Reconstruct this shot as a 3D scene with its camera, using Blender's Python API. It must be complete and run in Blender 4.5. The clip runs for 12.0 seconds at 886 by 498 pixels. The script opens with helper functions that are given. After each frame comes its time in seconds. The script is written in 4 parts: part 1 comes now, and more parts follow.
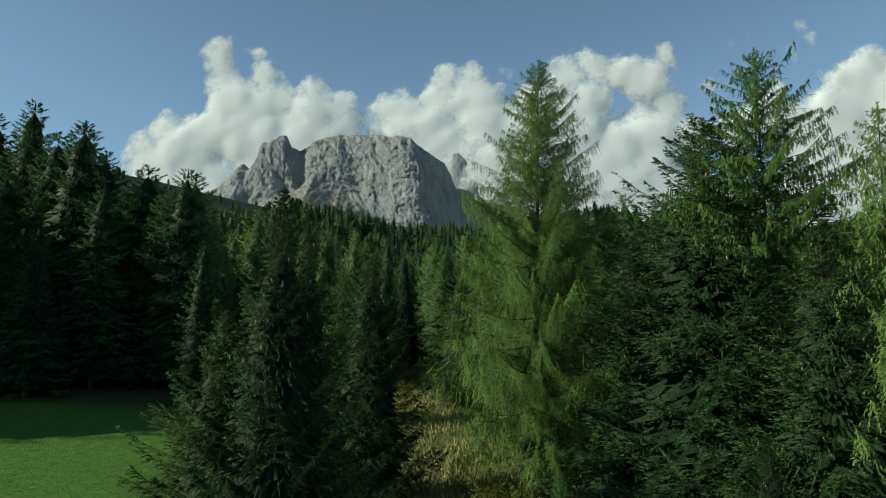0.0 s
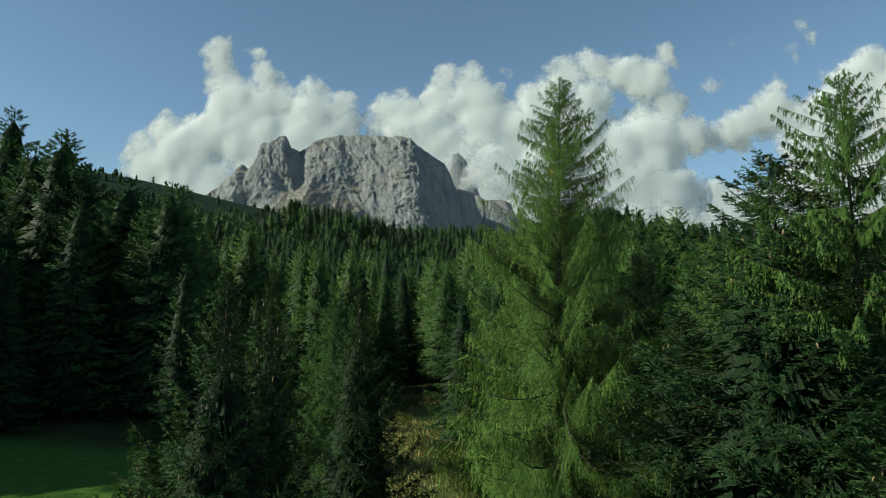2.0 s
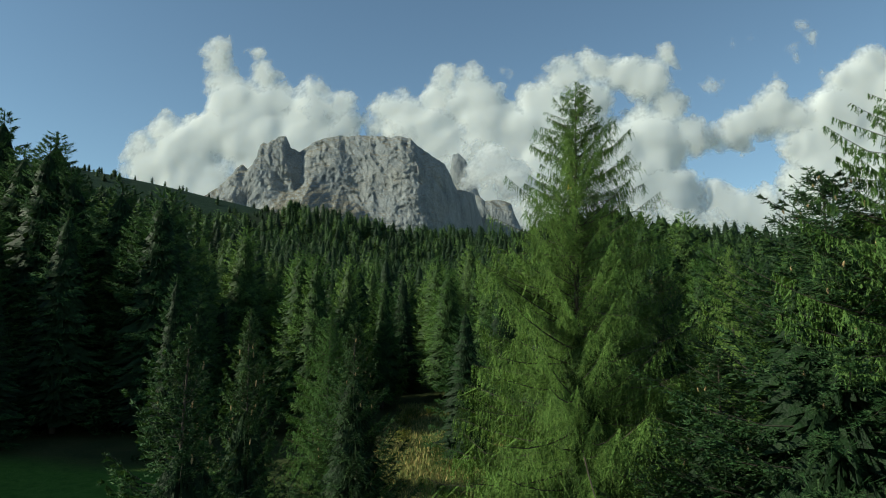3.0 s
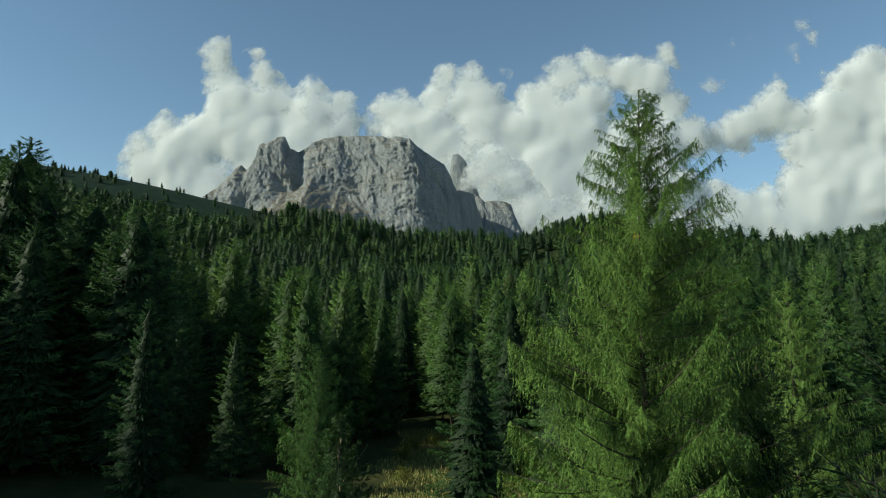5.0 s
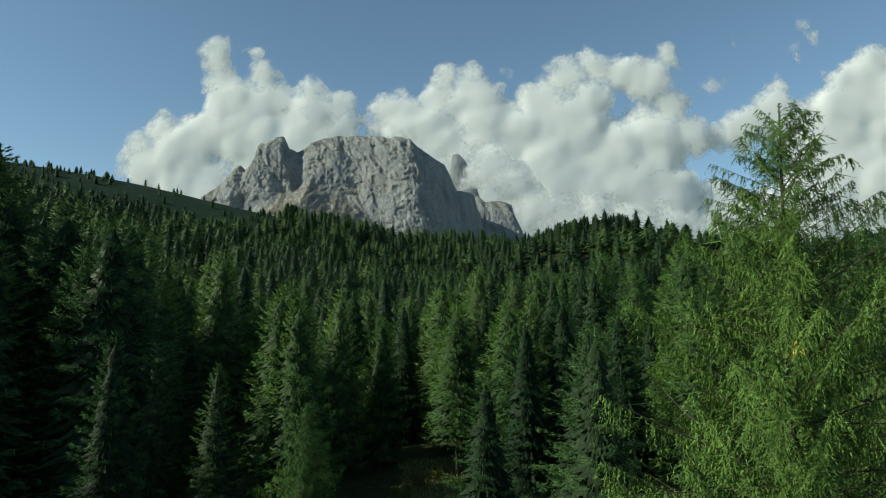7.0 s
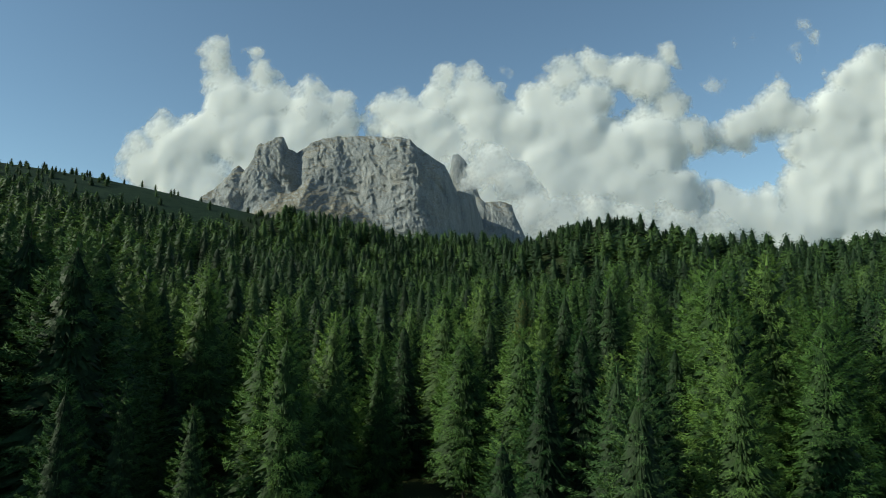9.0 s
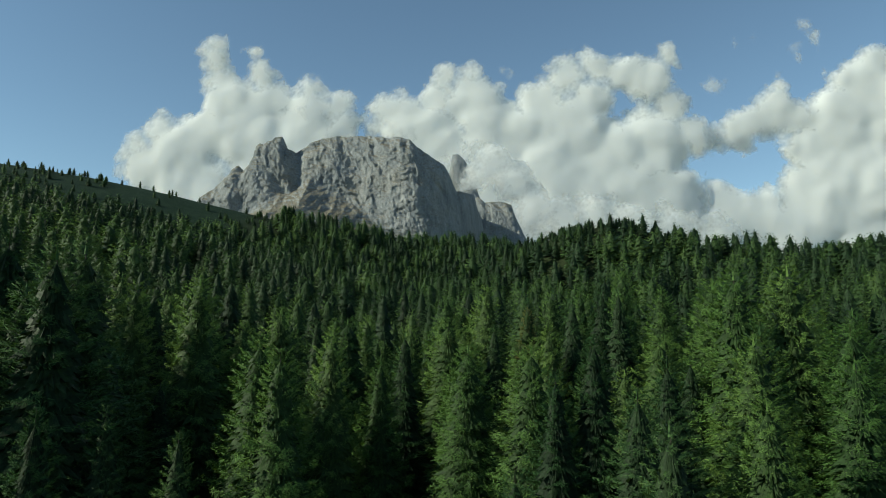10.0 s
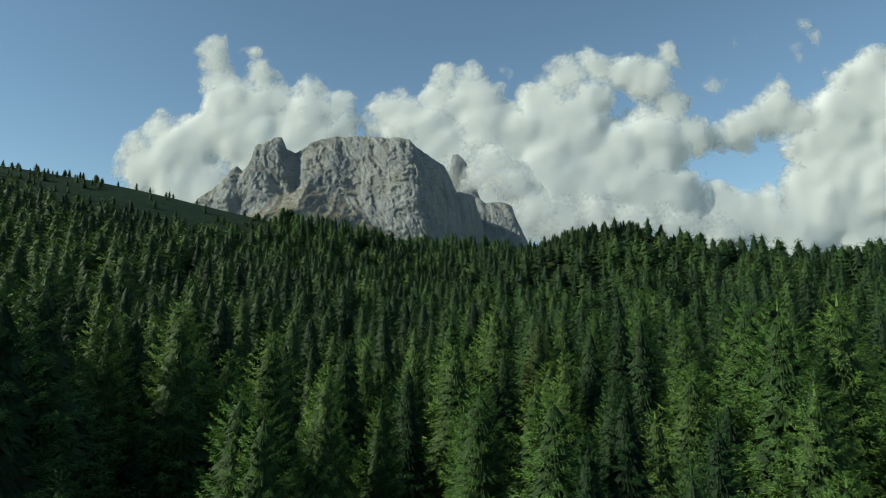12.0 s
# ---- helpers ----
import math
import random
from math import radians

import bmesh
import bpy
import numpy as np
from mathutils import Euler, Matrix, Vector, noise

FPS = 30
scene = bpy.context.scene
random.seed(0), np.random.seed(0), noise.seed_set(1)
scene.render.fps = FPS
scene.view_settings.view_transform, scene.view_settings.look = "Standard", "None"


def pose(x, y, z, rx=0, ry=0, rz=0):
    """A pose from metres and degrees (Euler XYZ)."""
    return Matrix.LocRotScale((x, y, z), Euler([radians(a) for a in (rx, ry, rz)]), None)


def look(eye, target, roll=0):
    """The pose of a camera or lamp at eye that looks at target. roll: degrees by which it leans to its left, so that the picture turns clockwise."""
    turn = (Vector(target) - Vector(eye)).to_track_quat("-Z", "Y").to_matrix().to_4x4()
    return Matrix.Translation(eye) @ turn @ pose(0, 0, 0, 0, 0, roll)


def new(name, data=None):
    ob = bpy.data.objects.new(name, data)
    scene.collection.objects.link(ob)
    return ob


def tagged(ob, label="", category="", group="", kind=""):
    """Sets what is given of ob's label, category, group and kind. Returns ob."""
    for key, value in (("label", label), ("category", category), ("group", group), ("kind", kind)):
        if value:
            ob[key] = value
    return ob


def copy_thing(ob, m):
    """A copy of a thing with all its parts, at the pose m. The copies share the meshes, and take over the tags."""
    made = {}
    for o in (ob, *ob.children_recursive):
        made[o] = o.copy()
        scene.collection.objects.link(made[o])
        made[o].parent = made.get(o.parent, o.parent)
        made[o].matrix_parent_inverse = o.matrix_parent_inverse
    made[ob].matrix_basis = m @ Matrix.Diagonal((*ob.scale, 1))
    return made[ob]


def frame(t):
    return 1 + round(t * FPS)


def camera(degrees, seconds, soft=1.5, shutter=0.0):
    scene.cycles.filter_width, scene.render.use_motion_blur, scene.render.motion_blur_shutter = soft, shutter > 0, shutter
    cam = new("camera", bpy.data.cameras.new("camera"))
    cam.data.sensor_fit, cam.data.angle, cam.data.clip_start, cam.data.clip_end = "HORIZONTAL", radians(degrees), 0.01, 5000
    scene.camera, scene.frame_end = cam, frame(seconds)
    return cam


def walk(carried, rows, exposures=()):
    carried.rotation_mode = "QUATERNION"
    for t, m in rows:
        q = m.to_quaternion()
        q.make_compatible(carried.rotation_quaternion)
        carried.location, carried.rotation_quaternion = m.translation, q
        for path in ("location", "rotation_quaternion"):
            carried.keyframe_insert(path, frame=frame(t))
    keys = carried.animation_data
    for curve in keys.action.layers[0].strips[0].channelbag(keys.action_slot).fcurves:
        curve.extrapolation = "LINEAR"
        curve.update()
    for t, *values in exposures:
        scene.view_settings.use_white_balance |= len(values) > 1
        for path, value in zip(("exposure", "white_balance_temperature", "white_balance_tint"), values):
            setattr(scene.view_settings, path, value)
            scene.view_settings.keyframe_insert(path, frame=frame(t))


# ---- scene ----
cam = camera(68, 12.0, soft=1.0)
# seconds, eye, pitch up, yaw to the left (degrees)
PATH = [
    (0.0, (0.00, 0.00, 10.00), 8.001, 0.001),
    (0.5, (-0.03, 1.47, 10.85), 8.001, 0.012),
    (1.0, (-0.07, 2.92, 11.74), 8.011, 0.002),
    (1.5, (-0.06, 4.29, 12.59), 7.984, 0.015),
    (2.0, (-0.12, 5.65, 13.40), 7.981, 0.009),
    (2.5, (-0.19, 6.99, 14.08), 7.968, 0.016),
    (3.0, (-0.32, 8.44, 14.78), 7.984, 0.004),
    (5.0, (-0.85, 15.50, 17.90), 7.989, -0.037),
    (5.5, (-1.00, 17.39, 18.72), 7.981, -0.046),
    (6.0, (-1.15, 19.21, 19.49), 7.981, -0.043),
    (6.5, (-1.33, 21.05, 20.34), 7.975, -0.062),
    (7.0, (-1.45, 22.78, 21.07), 7.966, -0.061),
    (9.0, (-2.03, 30.56, 24.51), 7.945, -0.075),
    (9.5, (-2.25, 32.56, 25.41), 7.935, -0.092),
    (10.0, (-2.46, 34.48, 26.27), 7.933, -0.112),
    (10.5, (-2.69, 36.40, 27.19), 7.925, -0.123),
    (11.0, (-2.93, 38.32, 28.11), 7.910, -0.128),
    (11.5, (-3.16, 40.30, 29.13), 7.897, -0.138),
    (12.0, (-3.35, 42.30, 30.17), 7.914, -0.148),
]
EXPOSURE, KELVIN, TINT = 0.15, 6800, -7
walk(cam, [(t, pose(*eye, 90 + up, 0, turn)) for t, eye, up, turn in PATH], [(0.0, EXPOSURE, KELVIN, TINT), (12.0, EXPOSURE, KELVIN, TINT)])

# ---- light: afternoon sun from the left, clear mountain sky ----
TO_SUN = Vector((-0.83, -0.25, 0.53)).normalized()
SUN_ELEV = math.asin(TO_SUN.z)
SUN_AZ = math.atan2(TO_SUN.x, TO_SUN.y)
world = bpy.data.worlds.new("mountain_sky")
scene.world = world
world.use_nodes = True
wn = world.node_tree.nodes
sky = wn.new("ShaderNodeTexSky")
sky.sky_type, sky.sun_disc = "NISHITA", False
sky.sun_elevation, sky.sun_rotation = SUN_ELEV, SUN_AZ
sky.altitude, sky.air_density, sky.dust_density, sky.ozone_density = 1500, 1.0, 0.15, 1.4
wn["Background"].inputs["Strength"].default_value = 0.125
world.node_tree.links.new(sky.outputs["Color"], wn["Background"].inputs["Color"])

sun_data = bpy.data.lights.new("sun", "SUN")
sun_data.energy, sun_data.angle, sun_data.color = 4.6, radians(0.5), (1.0, 0.94, 0.84)
sun = new("sun", sun_data)
sun.matrix_world = look(TO_SUN * 200, (0, 0, 0))


# ---- noise on arrays ----
def lattice(ix, iy, seed):
    h = (ix.astype(np.int64) * 374761393 + iy.astype(np.int64) * 668265263 + seed * 1442695041) & 0x7FFFFFFF
    h = ((h ^ (h >> 13)) * 1274126177) & 0x7FFFFFFF
    return ((h ^ (h >> 16)) & 0xFFFF) / 65535.0


def value_noise(x, y, seed=0):
    ix, iy = np.floor(x), np.floor(y)
    fx, fy = x - ix, y - iy
    fx, fy = fx * fx * (3 - 2 * fx), fy * fy * (3 - 2 * fy)
    a, b = lattice(ix, iy, seed), lattice(ix + 1, iy, seed)
    c, d = lattice(ix, iy + 1, seed), lattice(ix + 1, iy + 1, seed)
    return (a + (b - a) * fx) * (1 - fy) + (c + (d - c) * fx) * fy


def fbm(x, y, octaves=4, seed=0, gain=0.5):
    """Sum of octaves, about -1 to 1."""
    total, amp, norm = 0.0, 1.0, 0.0
    for k in range(octaves):
        total = total + amp * (2 * value_noise(x * 2.03 ** k + 17.3 * k, y * 2.03 ** k - 9.1 * k, seed + k) - 1)
        norm += amp
        amp *= gain
    return total / norm


def smooth(a, b, x):
    t = np.clip((x - a) / (b - a), 0, 1)
    return t * t * (3 - 2 * t)


def soft_ramp(x, k):
    return k * np.logaddexp(0, x / k)


# ---- materials ----
def material(name, build):
    m = bpy.data.materials.new(name)
    m.use_nodes = True
    build(m.node_tree, m.node_tree.nodes["Principled BSDF"])
    return m


def ramp(nt, fac, stops):
    r = nt.nodes.new("ShaderNodeValToRGB")
    while len(r.color_ramp.elements) < len(stops):
        r.color_ramp.elements.new(0.5)
    for e, (p, c) in zip(r.color_ramp.elements, stops):
        e.position, e.color = p, (*c, 1)
    nt.links.new(fac, r.inputs["Fac"])
    return r.outputs["Color"]


def noise_tex(nt, scale, detail=4, rough=0.6, stretch=(1, 1, 1)):
    co = nt.nodes.new("ShaderNodeTexCoord")
    mp = nt.nodes.new("ShaderNodeMapping")
    mp.inputs["Scale"].default_value = stretch
    n = nt.nodes.new("ShaderNodeTexNoise")
    n.inputs["Scale"].default_value, n.inputs["Detail"].default_value, n.inputs["Roughness"].default_value = scale, detail, rough
    nt.links.new(co.outputs["Object"], mp.inputs["Vector"])
    nt.links.new(mp.outputs["Vector"], n.inputs["Vector"])
    return n.outputs["Fac"]


def mix(nt, fac, a, b, mode="MIX"):
    m = nt.nodes.new("ShaderNodeMix")
    m.data_type, m.blend_type = "RGBA", mode
    for sock, v in ((m.inputs[0], fac), (m.inputs[6], a), (m.inputs[7], b)):
        if isinstance(v, bpy.types.NodeSocket):
            nt.links.new(v, sock)
        else:
            sock.default_value = v if isinstance(v, (int, float)) else (*v, 1)
    return m.outputs[2]


def maths(nt, op, a, b=0.0):
    m = nt.nodes.new("ShaderNodeMath")
    m.operation = op
    for sock, v in zip(m.inputs, (a, b)):
        if isinstance(v, bpy.types.NodeSocket):
            nt.links.new(v, sock)
        else:
            sock.default_value = v
    return m.outputs[0]


def bump(nt, bsdf, height, strength, distance):
    b = nt.nodes.new("ShaderNodeBump")
    b.inputs["Strength"].default_value, b.inputs["Distance"].default_value = strength, distance
    nt.links.new(height, b.inputs["Height"])
    nt.links.new(b.outputs["Normal"], bsdf.inputs["Normal"])


def foliage(name, dark, light, tip, tone_from_object=True, gloss=0.12, value=0.85, through_light=0.24, grain_low=0.42, grain_high=1.4, relief=0.9):
    """Needles: diffuse with light shining through, varied from spray to spray and from tree to tree."""
    def build(nt, bsdf):
        geo = nt.nodes.new("ShaderNodeNewGeometry")
        col = ramp(nt, geo.outputs["Random Per Island"], [(0.0, dark), (0.7, light), (1.0, tip)])
        if tone_from_object:
            tone = nt.nodes.new("ShaderNodeObjectInfo").outputs["Random"]
        else:
            at = nt.nodes.new("ShaderNodeAttribute")
            at.attribute_name = "tree_tone"
            tone = at.outputs["Fac"]
        hue = nt.nodes.new("ShaderNodeHueSaturation")
        nt.links.new(col, hue.inputs["Color"])
        nt.links.new(maths(nt, "ADD", maths(nt, "MULTIPLY", tone, 0.8), value), hue.inputs["Value"])
        nt.links.new(maths(nt, "ADD", maths(nt, "MULTIPLY", tone, -0.035), 0.517), hue.inputs["Hue"])
        patch = noise_tex(nt, 0.6, 2)
        col = mix(nt, maths(nt, "MULTIPLY", patch, 0.4), hue.outputs["Color"], dark)
        grain = noise_tex(nt, 2.2, 4, 0.75)
        col = mix(nt, 1.0, col, ramp(nt, grain, [(0.34, (grain_low,) * 3), (0.62, (grain_high, grain_high, grain_high * 0.94))]), "MULTIPLY")
        bump(nt, bsdf, grain, relief, 0.35)
        nt.links.new(col, bsdf.inputs["Base Color"])
        bsdf.inputs["Roughness"].default_value = 0.5
        bsdf.inputs["Specular IOR Level"].default_value = gloss
        tr = nt.nodes.new("ShaderNodeBsdfTranslucent")
        nt.links.new(mix(nt, 1.0, col, (1.0, 1.0, 0.55), "MULTIPLY"), tr.inputs["Color"])
        sh = nt.nodes.new("ShaderNodeMixShader")
        sh.inputs[0].default_value = through_light
        nt.links.new(bsdf.outputs[0], sh.inputs[1])
        nt.links.new(tr.outputs[0], sh.inputs[2])
        nt.links.new(sh.outputs[0], nt.nodes["Material Output"].inputs["Surface"])
    return material(name, build)


LARCH_DARK, LARCH_LIGHT, LARCH_TIP = (0.064, 0.124, 0.031), (0.090, 0.162, 0.042), (0.118, 0.188, 0.054)
SPRUCE_DARK, SPRUCE_LIGHT, SPRUCE_TIP = (0.028, 0.062, 0.024), (0.048, 0.098, 0.036), (0.074, 0.126, 0.049)
LARCH, SPRUCE = (LARCH_DARK, LARCH_LIGHT, LARCH_TIP), (SPRUCE_DARK, SPRUCE_LIGHT, SPRUCE_TIP)
larch_needles = foliage("larch_needles", *LARCH, grain_low=0.78, grain_high=1.16, relief=0.35)
glade_larch_needles = foliage("glade_larch_needles", (0.054, 0.110, 0.025), (0.086, 0.156, 0.037), (0.126, 0.188, 0.053), through_light=0.13)
spruce_needles = foliage("spruce_needles", (0.022, 0.052, 0.018), (0.040, 0.084, 0.030), (0.080, 0.122, 0.050), gloss=0.15)
far_spruce_needles = foliage("forest_spruce_needles", *SPRUCE, gloss=0.06, grain_low=0.78, grain_high=1.16, relief=0.35)
larch_wood_needles = foliage("larch_needles_wood", (0.070, 0.130, 0.040), (0.084, 0.152, 0.047), (0.100, 0.170, 0.056), False, value=0.48, gloss=0.06, grain_low=0.78, grain_high=1.16, relief=0.35)
spruce_wood_needles = foliage("spruce_needles_wood", (0.034, 0.068, 0.030), (0.042, 0.082, 0.036), (0.052, 0.096, 0.043), False, value=0.52, gloss=0.06, grain_low=0.78, grain_high=1.16, relief=0.35)
fading_needles = foliage("fading_larch_needles", (0.075, 0.100, 0.030), (0.125, 0.135, 0.045), (0.200, 0.170, 0.075), grain_low=0.78, grain_high=1.16, relief=0.35)
# older needles and twigs inside the crowns, with crown shade put into their colour
SHADED_INNER = {
    ("larch", True): foliage("larch_shaded_inner_needles", (0.022, 0.044, 0.014), (0.032, 0.062, 0.019), (0.042, 0.076, 0.024), grain_low=0.6, grain_high=1.3, relief=0.4),
    ("spruce", True): foliage("spruce_shaded_inner_needles", (0.011, 0.024, 0.010), (0.018, 0.037, 0.015), (0.027, 0.050, 0.021), grain_low=0.6, grain_high=1.3, relief=0.4),
    ("larch", False): foliage("larch_wood_shaded_inner_needles", (0.030, 0.060, 0.021), (0.038, 0.074, 0.026), (0.048, 0.088, 0.031), False, value=0.5, grain_low=0.7, grain_high=1.25, relief=0.4),
    ("spruce", False): foliage("spruce_wood_shaded_inner_needles", (0.017, 0.036, 0.017), (0.023, 0.047, 0.021), (0.031, 0.058, 0.026), False, value=0.5, grain_low=0.7, grain_high=1.25, relief=0.4),
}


def build_bark(nt, bsdf):
    n = noise_tex(nt, 6, 6, 0.7, (1, 1, 0.2))
    nt.links.new(ramp(nt, n, [(0.3, (0.022, 0.018, 0.014)), (0.7, (0.085, 0.068, 0.052))]), bsdf.inputs["Base Color"])
    bsdf.inputs["Roughness"].default_value = 0.9
    bump(nt, bsdf, n, 0.8, 0.03)


def build_cone(nt, bsdf):
    n = noise_tex(nt, 40, 3)
    nt.links.new(ramp(nt, n, [(0.3, (0.20, 0.13, 0.06)), (0.7, (0.40, 0.29, 0.14))]), bsdf.inputs["Base Color"])
    bsdf.inputs["Roughness"].default_value = 0.7


def build_rock(nt, bsdf):
    big = noise_tex(nt, 0.012, 5, 0.62)
    streak = noise_tex(nt, 0.05, 6, 0.7, (1, 1, 0.22))
    fine = noise_tex(nt, 0.25, 8, 0.72)
    grey = ramp(nt, big, [(0.3, (0.190, 0.215, 0.240)), (0.52, (0.236, 0.250, 0.258)), (0.70, (0.295, 0.274, 0.236))])
    grey = mix(nt, 0.55, grey, ramp(nt, streak, [(0.3, (0.130, 0.140, 0.150)), (0.62, (0.345, 0.350, 0.348))]))
    grey = mix(nt, 1.0, grey, ramp(nt, fine, [(0.34, (0.74, 0.76, 0.79)), (0.64, (1.22, 1.22, 1.2))]), "MULTIPLY")
    geo = nt.nodes.new("ShaderNodeNewGeometry")
    sep = nt.nodes.new("ShaderNodeSeparateXYZ")
    nt.links.new(geo.outputs["True Normal"], sep.inputs[0])
    flat = ramp(nt, maths(nt, "ADD", sep.outputs["Z"], maths(nt, "MULTIPLY", maths(nt, "SUBTRACT", fine, 0.5), 0.5)),
                [(0.54, (0, 0, 0)), (0.74, (1, 1, 1))])
    turf = ramp(nt, fine, [(0.35, (0.10, 0.095, 0.04)), (0.65, (0.24, 0.165, 0.085))])
    nt.links.new(mix(nt, maths(nt, "MULTIPLY", flat, 0.6), grey, turf), bsdf.inputs["Base Color"])
    bsdf.inputs["Roughness"].default_value = 0.95
    bsdf.inputs["Specular IOR Level"].default_value = 0.1
    co = nt.nodes.new("ShaderNodeTexCoord")
    mp = nt.nodes.new("ShaderNodeMapping")
    mp.inputs["Scale"].default_value = (1, 1, 0.45)
    mp.inputs["Rotation"].default_value = (0, 0.25, 0)
    crack = nt.nodes.new("ShaderNodeTexVoronoi")
    crack.feature = "DISTANCE_TO_EDGE"
    crack.inputs["Scale"].default_value = 0.055
    crack.inputs["Detail"].default_value = 3
    nt.links.new(co.outputs["Object"], mp.inputs["Vector"])
    nt.links.new(mp.outputs["Vector"], crack.inputs["Vector"])
    blocks = maths(nt, "MINIMUM", maths(nt, "MULTIPLY", crack.outputs["Distance"], 3.0), 0.6)
    bump(nt, bsdf, maths(nt, "ADD", maths(nt, "ADD", maths(nt, "MULTIPLY", streak, 0.6), fine), blocks), 0.9, 5.0)


def build_ground(nt, bsdf):
    at = nt.nodes.new("ShaderNodeAttribute")
    at.attribute_name = "meadow"
    fine = noise_tex(nt, 3.0, 6, 0.7)
    mid = noise_tex(nt, 0.25, 4, 0.6)
    tuft = noise_tex(nt, 1.1, 5, 0.75)
    lawn = ramp(nt, fine, [(0.3, (0.042, 0.100, 0.013)), (0.7, (0.085, 0.165, 0.026))])
    lawn = mix(nt, 0.55, lawn, ramp(nt, tuft, [(0.32, (0.024, 0.068, 0.011)), (0.5, (0.066, 0.140, 0.020)), (0.68, (0.110, 0.175, 0.040))]))
    rough = ramp(nt, mid, [(0.35, (0.060, 0.085, 0.022)), (0.5, (0.12, 0.125, 0.035)), (0.7, (0.22, 0.165, 0.06))])
    rough = mix(nt, 0.4, rough, ramp(nt, fine, [(0.3, (0.03, 0.05, 0.015)), (0.7, (0.16, 0.15, 0.05))]))
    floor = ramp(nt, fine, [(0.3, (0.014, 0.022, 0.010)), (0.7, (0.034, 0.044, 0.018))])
    sepm = nt.nodes.new("ShaderNodeSeparateColor")
    nt.links.new(at.outputs["Color"], sepm.inputs[0])
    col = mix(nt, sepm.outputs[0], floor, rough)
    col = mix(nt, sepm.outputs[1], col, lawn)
    # dark green alp turf, with the left hill's shade put into its colour
    shaded_alp = ramp(nt, noise_tex(nt, 0.12, 6, 0.7), [(0.35, (0.006, 0.019, 0.010)), (0.65, (0.016, 0.032, 0.017))])
    col = mix(nt, sepm.outputs[2], col, shaded_alp)
    nt.links.new(col, bsdf.inputs["Base Color"])
    bsdf.inputs["Roughness"].default_value = 0.95
    bsdf.inputs["Specular IOR Level"].default_value = 0.1
    bump(nt, bsdf, maths(nt, "ADD", fine, tuft), 0.8, 0.25)


def build_cloud(nt, bsdf):
    at = nt.nodes.new("ShaderNodeAttribute")
    at.attribute_name = "thickness"
    wisp = noise_tex(nt, 0.013, 9, 0.7)
    fine = noise_tex(nt, 0.03, 4, 0.6)
    edge = maths(nt, "ADD", at.outputs["Fac"], maths(nt, "MULTIPLY", maths(nt, "SUBTRACT", wisp, 0.5), 1.0))
    edge = maths(nt, "ADD", edge, maths(nt, "MULTIPLY", maths(nt, "SUBTRACT", fine, 0.5), 0.2))
    fac = ramp(nt, edge, [(0.12, (0, 0, 0)), (0.62, (1, 1, 1))])
    # the thin rim only ever lets through what its thickness allows
    fac = maths(nt, "MULTIPLY", fac, maths(nt, "MINIMUM", maths(nt, "MULTIPLY", at.outputs["Fac"], 5.0), 1.0))
    bsdf.inputs["Base Color"].default_value = (0.93, 0.93, 0.93, 1)
    bsdf.inputs["Roughness"].default_value = 1.0
    bsdf.inputs["Specular IOR Level"].default_value = 0.0
    tl = nt.nodes.new("ShaderNodeBsdfTranslucent")
    tl.inputs["Color"].default_value = (0.93, 0.93, 0.93, 1)
    lit = nt.nodes.new("ShaderNodeMixShader")
    lit.inputs[0].default_value = 0.45
    nt.links.new(bsdf.outputs[0], lit.inputs[1])
    nt.links.new(tl.outputs[0], lit.inputs[2])
    clear = nt.nodes.new("ShaderNodeBsdfTransparent")
    sh = nt.nodes.new("ShaderNodeMixShader")
    nt.links.new(fac, sh.inputs[0])
    nt.links.new(clear.outputs[0], sh.inputs[1])
    nt.links.new(lit.outputs[0], sh.inputs[2])
    nt.links.new(sh.outputs[0], nt.nodes["Material Output"].inputs["Surface"])


bark = material("conifer_bark", build_bark)
cone_scales = material("cone_scales", build_cone)
rock = material("limestone", build_rock)
ground_cover = material("ground_cover", build_ground)
cloud_vapour = material("cloud_vapour", build_cloud)


# ---- mesh helpers ----
def array_mesh(name, verts, quads=None, tris=None, mat=None, shade=False):
    """A mesh from vertex and face arrays."""
    verts = np.asarray(verts, dtype=np.float32).reshape(-1, 3)
    loops, totals = [], []
    for f, n in ((quads, 4), (tris, 3)):
        if f is not None and len(f):
            loops.append(np.asarray(f, dtype=np.int32).ravel())
            totals.append(np.full(len(f), n, dtype=np.int32))
    loops, totals = np.concatenate(loops), np.concatenate(totals)
    me = bpy.data.meshes.new(name)
    me.vertices.add(len(verts))
    me.vertices.foreach_set("co", verts.ravel())
    me.loops.add(len(loops))
    me.loops.foreach_set("vertex_index", loops)
    me.polygons.add(len(totals))
    me.polygons.foreach_set("loop_start", np.concatenate(([0], np.cumsum(totals)[:-1])).astype(np.int32))
    if shade:
        me.polygons.foreach_set("use_smooth", np.ones(len(totals), dtype=bool))
    me.update(calc_edges=True)
    if mat:
        me.materials.append(mat)
    return me


def grid_quads(nu, nv):
    i = np.arange(nu * nv).reshape(nv, nu)
    return np.stack([i[:-1, :-1], i[:-1, 1:], i[1:, 1:], i[1:, :-1]], -1).reshape(-1, 4)


def part(name, data, parent, label=""):
    ob = new(name, data)
    ob.parent = parent
    if label:
        tagged(ob, label)
    return ob


